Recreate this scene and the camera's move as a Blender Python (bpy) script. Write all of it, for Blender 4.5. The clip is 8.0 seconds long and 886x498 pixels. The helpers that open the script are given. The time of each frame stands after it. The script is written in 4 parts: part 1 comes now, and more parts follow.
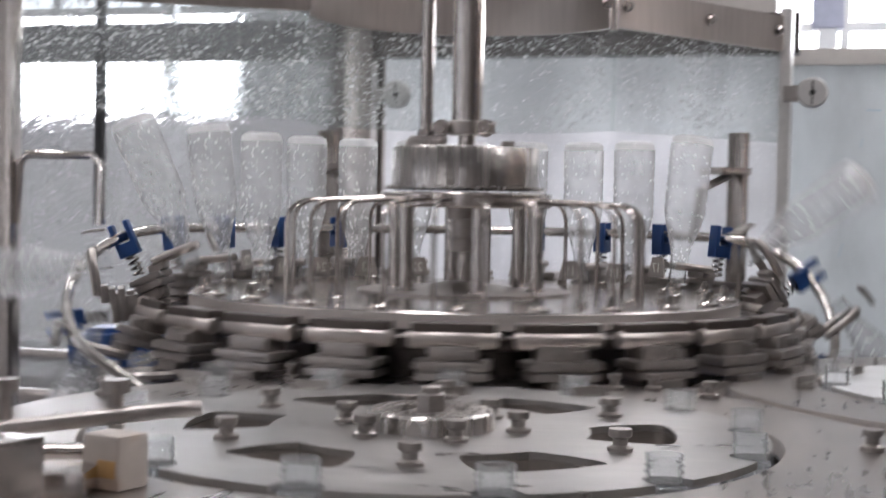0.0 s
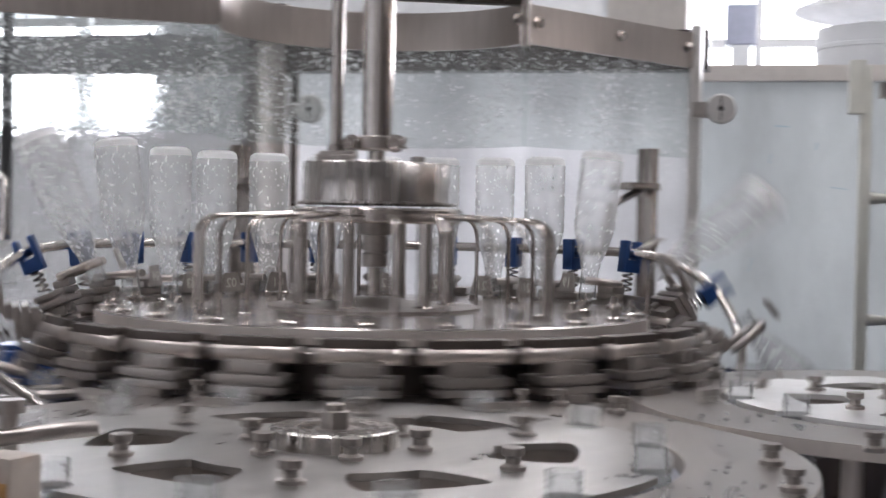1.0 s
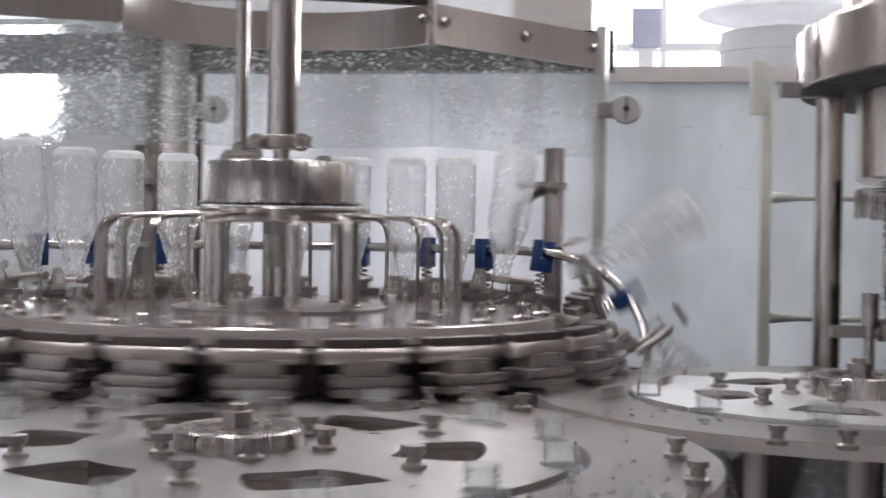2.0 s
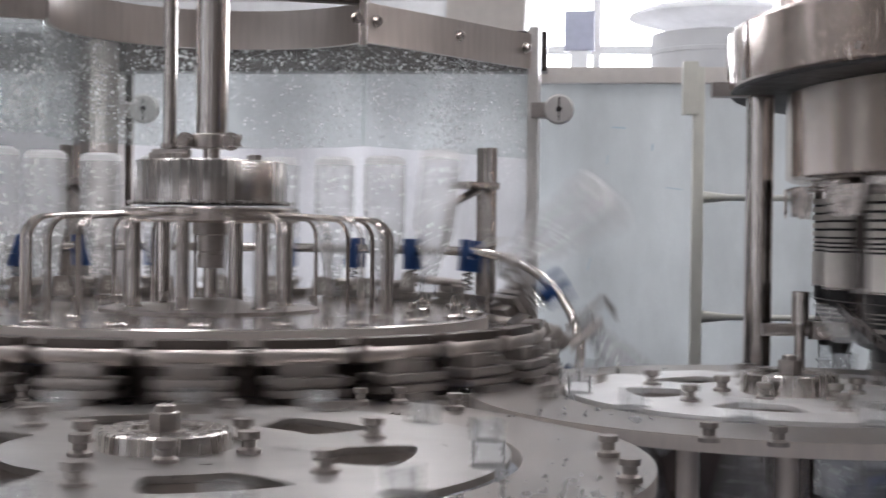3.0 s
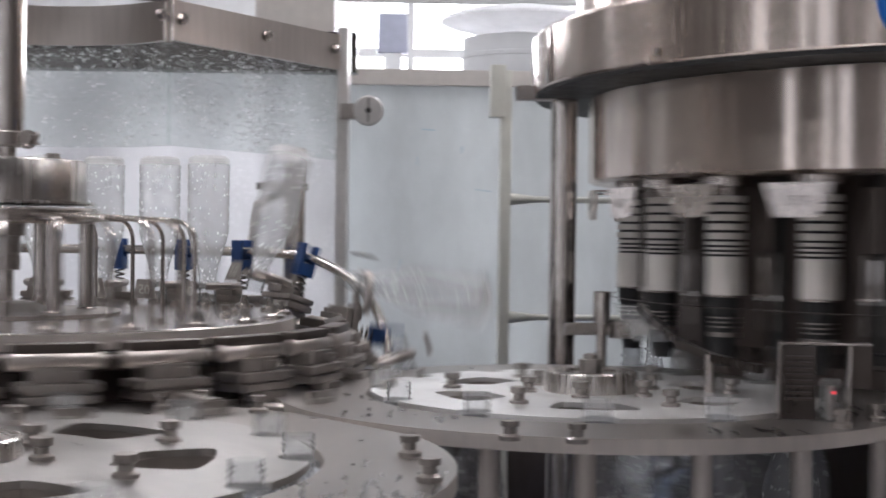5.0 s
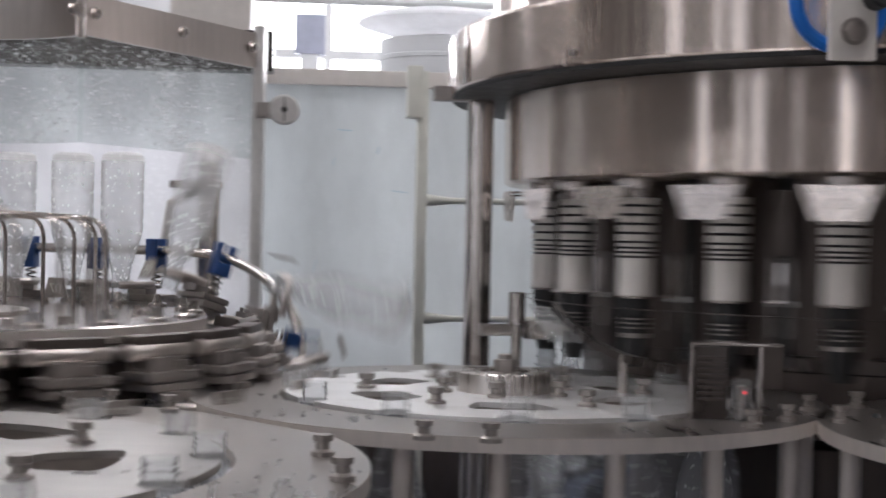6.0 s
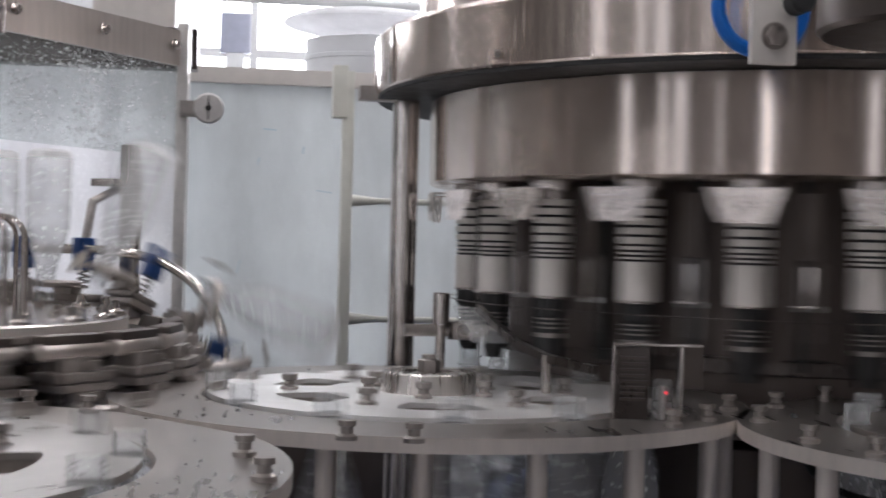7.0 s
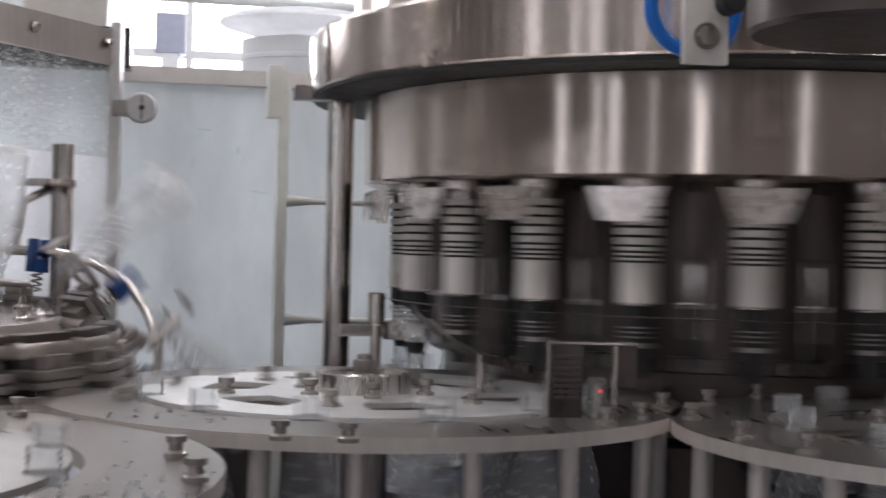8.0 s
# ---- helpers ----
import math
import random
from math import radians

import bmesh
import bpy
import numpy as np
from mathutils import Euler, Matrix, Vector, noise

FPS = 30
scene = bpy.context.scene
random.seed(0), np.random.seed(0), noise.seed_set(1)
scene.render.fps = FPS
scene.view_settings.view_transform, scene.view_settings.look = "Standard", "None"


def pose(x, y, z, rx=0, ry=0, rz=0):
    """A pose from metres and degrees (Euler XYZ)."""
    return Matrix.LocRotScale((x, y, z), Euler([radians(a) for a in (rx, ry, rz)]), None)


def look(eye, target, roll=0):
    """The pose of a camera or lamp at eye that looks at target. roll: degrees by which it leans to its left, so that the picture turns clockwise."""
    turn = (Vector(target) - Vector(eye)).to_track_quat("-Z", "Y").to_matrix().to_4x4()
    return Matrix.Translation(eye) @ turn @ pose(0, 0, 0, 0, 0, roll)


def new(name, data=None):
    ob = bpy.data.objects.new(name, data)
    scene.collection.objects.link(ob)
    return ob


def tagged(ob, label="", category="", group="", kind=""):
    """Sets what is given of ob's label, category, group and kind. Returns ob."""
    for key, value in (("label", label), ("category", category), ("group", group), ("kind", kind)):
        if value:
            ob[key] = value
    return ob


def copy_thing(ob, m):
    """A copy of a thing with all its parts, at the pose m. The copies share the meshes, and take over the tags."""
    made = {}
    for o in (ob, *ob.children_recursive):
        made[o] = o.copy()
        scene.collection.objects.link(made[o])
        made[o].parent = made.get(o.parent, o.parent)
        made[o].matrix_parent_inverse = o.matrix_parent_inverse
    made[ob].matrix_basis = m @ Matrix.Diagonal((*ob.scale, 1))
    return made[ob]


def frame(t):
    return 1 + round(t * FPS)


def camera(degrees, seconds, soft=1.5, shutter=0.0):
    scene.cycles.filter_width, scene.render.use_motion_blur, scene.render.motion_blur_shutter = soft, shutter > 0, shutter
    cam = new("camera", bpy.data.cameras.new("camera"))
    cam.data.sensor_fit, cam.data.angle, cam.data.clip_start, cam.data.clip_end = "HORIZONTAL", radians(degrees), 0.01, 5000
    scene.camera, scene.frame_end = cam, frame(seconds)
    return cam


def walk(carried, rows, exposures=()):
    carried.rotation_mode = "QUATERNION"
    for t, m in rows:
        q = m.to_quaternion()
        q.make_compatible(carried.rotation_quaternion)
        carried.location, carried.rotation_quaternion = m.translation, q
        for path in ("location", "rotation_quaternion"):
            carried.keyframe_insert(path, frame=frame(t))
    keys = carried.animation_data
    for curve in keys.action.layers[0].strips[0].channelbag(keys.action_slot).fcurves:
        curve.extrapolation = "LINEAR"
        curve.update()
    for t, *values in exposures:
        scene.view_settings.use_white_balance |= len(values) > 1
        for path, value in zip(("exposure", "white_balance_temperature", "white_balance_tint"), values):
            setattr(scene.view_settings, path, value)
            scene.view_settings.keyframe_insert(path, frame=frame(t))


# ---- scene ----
# ---------------------------------------------------------------- camera
cam = camera(34.8, 8.0, soft=1.6, shutter=1.6)
PATH = [
    (0, (-0.027, -0.03, 1.297), (-0.562, 1.896, 1.235), 1.1),
    (0.5, (-0.026, -0.021, 1.296), (-0.513, 1.918, 1.257), 1.0),
    (1, (-0.013, -0.024, 1.3), (-0.44, 1.929, 1.259), 1.1),
    (2.5, (-0.01, -0.008, 1.29), (-0.26, 1.976, 1.261), 0.7),
    (3, (-0.008, -0.002, 1.289), (-0.219, 1.986, 1.261), 0.7),
    (3.5, (-0.004, 0.005, 1.287), (-0.164, 1.999, 1.262), 0.7),
    (4, (0.0, 0.007, 1.287), (-0.06, 2.006, 1.264), 0.6),
    (4.5, (0.003, 0.004, 1.288), (0.0, 2.004, 1.265), 0.6),
    (6, (0.005, 0.011, 1.283), (0.172, 2.004, 1.268), 1.2),
    (6.5, (0.007, 0.016, 1.28), (0.23, 2.004, 1.269), 1.4),
    (7, (0.007, 0.012, 1.282), (0.278, 1.993, 1.271), 1.5),
    (7.5, (0.011, 0.011, 1.282), (0.318, 1.987, 1.272), 1.3),
    (8, (0.011, 0.015, 1.279), (0.369, 1.983, 1.273), 1.4),
]
walk(cam, [(t, look(eye, target, roll)) for t, eye, target, roll in PATH], exposures=[(0, 0.10, 6080, 13), (8, 0.10, 6080, 13)])

# ---------------------------------------------------------------- plan
Z0 = 1.10                       # level of the guide plates and star wheels
RINSER = (-0.533, 1.905)
STAR_IN = (-0.364, 1.154)       # feeds the rinser
STAR_MID = (0.2225, 1.684)      # rinser to filler
STAR_OUT = (0.885, 1.36)        # after the filler
FILLER = (0.84, 2.109)
R_PIVOT, Z_PIVOT = 0.445, Z0 + 0.047
DROP = -0.008                   # the rinser sits this much lower than its drawing
FAR = 105.6                     # bearing of the rinser's far side

# ---------------------------------------------------------------- light
world = bpy.data.worlds.new("world")
scene.world = world
world.use_nodes = True
wn = world.node_tree.nodes
sky = wn.new("ShaderNodeTexSky")
sky.sky_type = "NISHITA"
sky.sun_disc = False
sky.sun_elevation, sky.sun_rotation = radians(40), radians(200)
world.node_tree.links.new(sky.outputs[0], wn["Background"].inputs[0])
wn["Background"].inputs[1].default_value = 0.12


def area(name, m, sx, sy, watts, color=(1, 1, 1)):
    data = bpy.data.lights.new(name, "AREA")
    data.shape, data.size, data.size_y, data.energy, data.color = "RECTANGLE", sx, sy, watts, color
    ob = new(name, data)
    ob.matrix_world = m
    return ob


# ---------------------------------------------------------------- materials
def material(name, color, rough=0.5, metal=0.0, vary=0.12, scale=30.0, stretch=(1, 1, 1), bump=0.0, rough_vary=0.1, spots=0.0,
             spot_color=(0.1, 0.08, 0.06), coat=0.0, brushed=0.0):
    m = bpy.data.materials.new(name)
    m.use_nodes = True
    nt = m.node_tree
    b = nt.nodes["Principled BSDF"]
    link = nt.links.new
    tc = nt.nodes.new("ShaderNodeTexCoord")
    mp = nt.nodes.new("ShaderNodeMapping")
    mp.inputs["Scale"].default_value = stretch
    link(tc.outputs["Object"], mp.inputs[0])
    fine = nt.nodes.new("ShaderNodeTexNoise")
    fine.inputs["Scale"].default_value, fine.inputs["Detail"].default_value = scale, 6
    link(mp.outputs[0], fine.inputs[0])
    wide = nt.nodes.new("ShaderNodeTexNoise")
    wide.inputs["Scale"].default_value, wide.inputs["Detail"].default_value = 5.0, 4
    link(tc.outputs["Object"], wide.inputs[0])
    add = nt.nodes.new("ShaderNodeMath")
    add.operation = "ADD"
    link(fine.outputs[0], add.inputs[0]), link(wide.outputs[0], add.inputs[1])
    ramp = nt.nodes.new("ShaderNodeMapRange")
    ramp.inputs["From Min"].default_value, ramp.inputs["From Max"].default_value = 0.6, 1.4
    ramp.inputs["To Min"].default_value, ramp.inputs["To Max"].default_value = 1 - vary, 1 + vary
    link(add.outputs[0], ramp.inputs[0])
    mul = nt.nodes.new("ShaderNodeMixRGB")
    mul.blend_type = "MULTIPLY"
    mul.inputs[0].default_value = 1
    mul.inputs[1].default_value = (*color, 1)
    link(ramp.outputs[0], mul.inputs[2])
    out = mul.outputs[0]
    if spots:
        sp = nt.nodes.new("ShaderNodeTexNoise")
        sp.inputs["Scale"].default_value, sp.inputs["Detail"].default_value = 18, 8
        link(tc.outputs["Object"], sp.inputs[0])
        sr = nt.nodes.new("ShaderNodeMapRange")
        sr.inputs["From Min"].default_value, sr.inputs["From Max"].default_value = 0.55, 0.75
        sr.inputs["To Max"].default_value = spots
        link(sp.outputs[0], sr.inputs[0])
        mix = nt.nodes.new("ShaderNodeMixRGB")
        mix.inputs[2].default_value = (*spot_color, 1)
        link(sr.outputs[0], mix.inputs[0]), link(out, mix.inputs[1])
        out = mix.outputs[0]
    link(out, b.inputs["Base Color"])
    rr = nt.nodes.new("ShaderNodeMapRange")
    rr.inputs["From Min"].default_value, rr.inputs["From Max"].default_value = 0.6, 1.4
    rr.inputs["To Min"].default_value, rr.inputs["To Max"].default_value = max(rough - rough_vary, 0.02), rough + rough_vary
    link(add.outputs[0], rr.inputs[0])
    link(rr.outputs[0], b.inputs["Roughness"])
    b.inputs["Metallic"].default_value = metal
    b.inputs["Coat Weight"].default_value = coat
    if brushed:                     # turned round the upright axis: highlights run up and down
        tg = nt.nodes.new("ShaderNodeTangent")
        tg.direction_type, tg.axis = "RADIAL", "Z"
        link(tg.outputs[0], b.inputs["Tangent"])
        b.inputs["Anisotropic"].default_value, b.inputs["Anisotropic Rotation"].default_value = brushed, 0.25
    if bump:
        bp = nt.nodes.new("ShaderNodeBump")
        bp.inputs["Strength"].default_value, bp.inputs["Distance"].default_value = bump, 0.002
        link(fine.outputs[0], bp.inputs["Height"])
        link(bp.outputs[0], b.inputs["Normal"])
    return m


def clear(name, tint, gloss, rough=0.05, bump=0.0, scale=60.0, drops=0.0, haze=0.0, haze_color=(0.8, 0.82, 0.84), bend=0.0, sheen=0.5):
    """Thin clear plastic or glass: seen through, with a fresnel gloss; drops: beads of water on it; haze: milky share."""
    m = bpy.data.materials.new(name)
    m.use_nodes = True
    nt = m.node_tree
    nt.nodes.remove(nt.nodes["Principled BSDF"])
    link = nt.links.new
    tr, gl, mix = nt.nodes.new("ShaderNodeBsdfTransparent"), nt.nodes.new("ShaderNodeBsdfGlossy"), nt.nodes.new("ShaderNodeMixShader")
    if bend:                        # wavy, so that what lies behind it is torn and blurred
        tr = nt.nodes.new("ShaderNodeBsdfRefraction")
        tr.inputs["IOR"].default_value, tr.inputs["Roughness"].default_value = 1.0 + bend, 0.13
    tr.inputs[0].default_value = (*tint, 1)
    gl.inputs["Roughness"].default_value = rough
    fr = nt.nodes.new("ShaderNodeLayerWeight")
    fr.inputs[0].default_value = gloss
    tc = nt.nodes.new("ShaderNodeTexCoord")
    nz = nt.nodes.new("ShaderNodeTexNoise")
    nz.inputs["Scale"].default_value, nz.inputs["Detail"].default_value = scale, 3
    link(tc.outputs["Object"], nz.inputs[0])
    bp = nt.nodes.new("ShaderNodeBump")
    bp.inputs["Strength"].default_value, bp.inputs["Distance"].default_value = bump, 0.004
    link(nz.outputs[0], bp.inputs["Height"])
    link(bp.outputs[0], gl.inputs["Normal"]), link(bp.outputs[0], fr.inputs["Normal"])
    if bend:
        link(bp.outputs[0], tr.inputs["Normal"])
    fac = fr.outputs["Fresnel"]
    link(tr.outputs[0], mix.inputs[1]), link(gl.outputs[0], mix.inputs[2])
    weak = nt.nodes.new("ShaderNodeMath")
    weak.operation = "MULTIPLY"
    weak.inputs[1].default_value = sheen
    link(fac, weak.inputs[0])
    link(weak.outputs[0], mix.inputs[0])
    out = mix.outputs[0]
    if haze or drops:
        df = nt.nodes.new("ShaderNodeBsdfDiffuse")
        tl = nt.nodes.new("ShaderNodeBsdfTranslucent")
        cloud = nt.nodes.new("ShaderNodeTexNoise")
        cloud.inputs["Scale"].default_value, cloud.inputs["Detail"].default_value, cloud.inputs["Roughness"].default_value = 3.5, 9, 0.65
        long = nt.nodes.new("ShaderNodeMapping")
        long.inputs["Scale"].default_value = (1, 1, 0.45)
        link(tc.outputs["Object"], long.inputs[0]), link(long.outputs[0], cloud.inputs[0])
        tone = nt.nodes.new("ShaderNodeMapRange")
        tone.inputs["From Min"].default_value, tone.inputs["From Max"].default_value = 0.3, 0.7
        tone.inputs["To Min"].default_value, tone.inputs["To Max"].default_value = 0.80, 1.14
        link(cloud.outputs[0], tone.inputs[0])
        shade = nt.nodes.new("ShaderNodeMixRGB")
        shade.blend_type = "MULTIPLY"
        shade.inputs[0].default_value = 1
        shade.inputs[1].default_value = (*haze_color, 1)
        link(tone.outputs[0], shade.inputs[2])
        link(shade.outputs[0], df.inputs[0]), link(shade.outputs[0], tl.inputs[0])
        both = nt.nodes.new("ShaderNodeMixShader")
        link(df.outputs[0], both.inputs[1]), link(tl.outputs[0], both.inputs[2])
        share = nt.nodes.new("ShaderNodeMixShader")
        share.inputs[0].default_value = haze
        link(out, share.inputs[1]), link(both.outputs[0], share.inputs[2])
        if drops:
            vo = nt.nodes.new("ShaderNodeTexNoise")
            vo.inputs["Scale"].default_value, vo.inputs["Detail"].default_value = 190, 1
            mp = nt.nodes.new("ShaderNodeMapping")
            mp.inputs["Scale"].default_value = (1, 1, 0.7)
            link(tc.outputs["Object"], mp.inputs[0]), link(mp.outputs[0], vo.inputs[0])
            big = nt.nodes.new("ShaderNodeTexNoise")
            big.inputs["Scale"].default_value = 9
            link(tc.outputs["Object"], big.inputs[0])
            addn = nt.nodes.new("ShaderNodeMath")
            addn.operation = "ADD"
            half = nt.nodes.new("ShaderNodeMath")
            half.operation = "MULTIPLY"
            half.inputs[1].default_value = 0.35
            link(big.outputs[0], half.inputs[0])
            link(vo.outputs[0], addn.inputs[0]), link(half.outputs[0], addn.inputs[1])
            mr = nt.nodes.new("ShaderNodeMapRange")
            mr.inputs["From Min"].default_value, mr.inputs["From Max"].default_value = 0.80, 0.90
            mr.inputs["To Min"].default_value, mr.inputs["To Max"].default_value = haze, min(1, haze + drops)
            link(addn.outputs[0], mr.inputs[0])
            link(mr.outputs[0], share.inputs[0])
        out = share.outputs[0]
    link(out, nt.nodes["Material Output"].inputs[0])
    return m


def glow(name, color, strength):
    m = bpy.data.materials.new(name)
    m.use_nodes = True
    b = m.node_tree.nodes["Principled BSDF"]
    b.inputs["Base Color"].default_value = (*color, 1)
    b.inputs["Emission Color"].default_value, b.inputs["Emission Strength"].default_value = (*color, 1), strength
    return m


STEEL = material("brushed_stainless", (0.56, 0.515, 0.485), 0.22, 1, 0.14, 160, (1, 1, 0.03), 0.05, 0.08)
PLATE = material("ground_stainless_plate", (0.43, 0.40, 0.378), 0.33, 1, 0.24, 90, (1, 0.15, 1), 0.05, 0.12, 0.12, (0.34, 0.285, 0.245))
POLISH = material("polished_steel", (0.62, 0.58, 0.55), 0.16, 1, 0.08, 60, (1, 1, 1), 0.02, 0.06)
DISC = material("polished_star_plate", (0.74, 0.72, 0.70), 0.42, 1, 0.10, 70, (1, 1, 1), 0.03, 0.08, 0.15, (0.45, 0.41, 0.38))
TURNED = material("lathe_turned_stainless", (0.60, 0.565, 0.535), 0.27, 1, 0.30, 150, (1, 1, 0.01), 0.05, 0.10)
DRUM = material("turned_stainless", (0.66, 0.575, 0.52), 0.24, 1, 0.30, 130, (1, 1, 0.015), 0.0, 0.06, brushed=1.0)
SATIN = material("satin_stainless", (0.58, 0.53, 0.495), 0.38, 1, 0.16, 110, (1, 1, 0.1), 0.04, 0.08)
# rough steel, made paler to carry the front light on edges and posts
EDGE = material("sawn_plate_edge", (0.80, 0.745, 0.70), 0.62, 1, 0.12, 90, (1, 1, 0.2), 0.06, 0.08)
TAG = material("number_plate_steel", (0.86, 0.79, 0.74), 0.30, 1, 0.10, 60, (1, 1, 1), 0.03, 0.08, 0.2, (0.55, 0.45, 0.40))
WORN = material("worn_star_plate", (0.50, 0.485, 0.47), 0.34, 1, 0.22, 60, (1, 0.3, 1), 0.04, 0.10, 0.35, (0.36, 0.33, 0.31))
TRAY = material("wet_grey_tray", (0.085, 0.082, 0.080), 0.55, 0, 0.4, 30, (1, 1, 1), 0.1, 0.15, 0.5, (0.20, 0.19, 0.185))
TRAY.node_tree.nodes["Principled BSDF"].inputs["Specular IOR Level"].default_value = 0.12
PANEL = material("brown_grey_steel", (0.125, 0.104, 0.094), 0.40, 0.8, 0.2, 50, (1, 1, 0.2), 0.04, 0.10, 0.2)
CAST = material("machined_steel", (0.44, 0.405, 0.38), 0.38, 1, 0.18, 90, (1, 1, 1), 0.08, 0.1, 0.3)
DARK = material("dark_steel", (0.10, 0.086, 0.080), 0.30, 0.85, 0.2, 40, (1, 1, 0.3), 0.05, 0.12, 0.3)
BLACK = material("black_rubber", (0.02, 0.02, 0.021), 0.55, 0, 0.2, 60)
BLUE = material("blue_plastic", (0.012, 0.055, 0.20), 0.38, 0, 0.15, 60, bump=0.03)
BRIGHT_BLUE = material("bright_blue_plastic", (0.01, 0.16, 0.62), 0.35, 0, 0.1, 60)
NAVY = material("navy_painted_steel", (0.016, 0.024, 0.075), 0.3, 0, 0.3, 20, spots=0.3, spot_color=(0.05, 0.06, 0.09))
WHITE = material("white_plastic", (0.74, 0.70, 0.66), 0.4, 0, 0.08, 50, bump=0.02)
WALL = material("painted_wall", (0.72, 0.73, 0.74), 0.7, 0, 0.08, 12, bump=0.03, spots=0.1, spot_color=(0.45, 0.46, 0.48))
CONCRETE = material("concrete_floor", (0.30, 0.29, 0.28), 0.6, 0, 0.2, 14, bump=0.1, spots=0.3, spot_color=(0.16, 0.15, 0.14))
# dark grey, so the ceiling's own colour holds the hall's dimness
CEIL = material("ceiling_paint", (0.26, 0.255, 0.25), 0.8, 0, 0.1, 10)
# the dimness of the hall's near end is put into these two paints
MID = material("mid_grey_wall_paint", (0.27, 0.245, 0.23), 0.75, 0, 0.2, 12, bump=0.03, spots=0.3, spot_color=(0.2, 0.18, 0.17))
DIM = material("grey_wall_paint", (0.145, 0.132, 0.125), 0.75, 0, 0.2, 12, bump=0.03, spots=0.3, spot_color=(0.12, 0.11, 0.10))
FILM = clear("filmed_acrylic", (0.80, 0.84, 0.86), 0.05, 0.2, 0.05, 20, drops=0.12, haze=0.97, haze_color=(0.665, 0.685, 0.69))
IVORY = material("ivory_enamel", (0.68, 0.68, 0.62), 0.35, 0, 0.08, 40)
FARBLUE = material("blue_grey_enamel", (0.40, 0.42, 0.52), 0.5, 0, 0.1, 20)
TAN = material("worn_tan_plastic", (0.52, 0.46, 0.41), 0.45, 0, 0.25, 40, bump=0.05, spots=0.7, spot_color=(0.5, 0.27, 0.10))
AMBER = material("amber_stain", (0.55, 0.33, 0.13), 0.5, 0, 0.3, 60)
MARK = material("faded_blue_ink", (0.46, 0.56, 0.62), 0.6)
MIRROR = material("mirror_polished_plate", (0.97, 0.965, 0.96), 0.41, 1, 0.10, 14, bump=0.05, rough_vary=0.14, spots=0.3, spot_color=(0.6, 0.58, 0.56))
PET = clear("clear_bottle_plastic", (0.985, 0.99, 0.992), 0.13, 0.08, 0.9, 70, drops=0.60, haze=0.25, haze_color=(1.0, 1.0, 1.0), sheen=0.9)
PETNECK = clear("bottle_neck_plastic", (0.96, 0.97, 0.975), 0.16, 0.08, 0.3, 60, haze=0.16, haze_color=(1.0, 1.0, 1.0), sheen=1.0)
PETBASE = clear("thick_bottle_plastic", (0.95, 0.96, 0.965), 0.15, 0.08, 0.6, 90, drops=0.15, haze=0.85, haze_color=(1.0, 1.0, 1.0), sheen=0.6)
BEAD = clear("water_bead", (1.0, 1.0, 1.0), 0.10, 0.08, 0.0, 40, haze=0.88, haze_color=(1.0, 1.0, 1.0))
FROST = clear("frosted_sheet", (0.9, 0.9, 0.91), 0.06, 0.2, 0.1, 40, haze=0.25, haze_color=(0.8, 0.8, 0.8))
MILKY = clear("milky_acrylic", (0.9, 0.93, 0.94), 0.06, 0.15, 0.1, 40, drops=0.1, haze=0.90, haze_color=(0.88, 0.88, 0.895))
ACRYLIC = clear("wet_acrylic", (0.91, 0.935, 0.93), 0.10, 0.12, 0.25, 80, drops=0.95, haze=0.08, haze_color=(0.95, 0.96, 0.96))
WETPANE = clear("streaked_acrylic", (0.96, 0.97, 0.97), 0.08, 0.15, 0.9, 34, drops=0.45, haze=0.40, haze_color=(0.47, 0.47, 0.48), bend=0.13)
RED = glow("red_indicator", (1.0, 0.06, 0.08), 0.9)
LAMP = glow("lamp_tube", (1.0, 0.98, 0.95), 14)
DAY = glow("daylight_glass", (1.0, 0.98, 0.97), 5)
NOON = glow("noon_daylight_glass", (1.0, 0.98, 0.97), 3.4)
HAZY = glow("hazy_daylight_glass", (0.95, 0.95, 0.97), 0.95)
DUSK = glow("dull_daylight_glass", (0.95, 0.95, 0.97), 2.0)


# ---------------------------------------------------------------- building blocks
def thing(name, label, category, m=None, group="", kind=""):
    ob = new(name)
    ob.empty_display_size = 0.05
    ob.matrix_world = m or Matrix()
    return tagged(ob, label, category, group, kind)


def mesh_of(name, bm, mat, smooth=True):
    bmesh.ops.recalc_face_normals(bm, faces=bm.faces)
    me = bpy.data.meshes.new(name)
    bm.to_mesh(me)
    bm.free()
    me.materials.append(mat)
    if smooth:
        me.polygons.foreach_set("use_smooth", [True] * len(me.polygons))
        me.set_sharp_from_angle(angle=radians(35))
    return me


def part(name, bm, mat, parent=None, label="", m=None):
    ob = new(name, mesh_of(name, bm, mat))
    ob.parent = parent
    if m:
        ob.matrix_basis = m
    return tagged(ob, label)


def again(ob, parent, m):
    """Another object on the same mesh."""
    o = new(ob.name.split(".")[0], ob.data)
    o.parent, o.matrix_basis = parent, m
    if "label" in ob:
        o["label"] = ob["label"]
    return o


def single(name, bm, mat, label, category, m=None, group="", kind=""):
    ob = new(name, mesh_of(name, bm, mat))
    if m:
        ob.matrix_world = m
    return tagged(ob, label, category, group, kind)


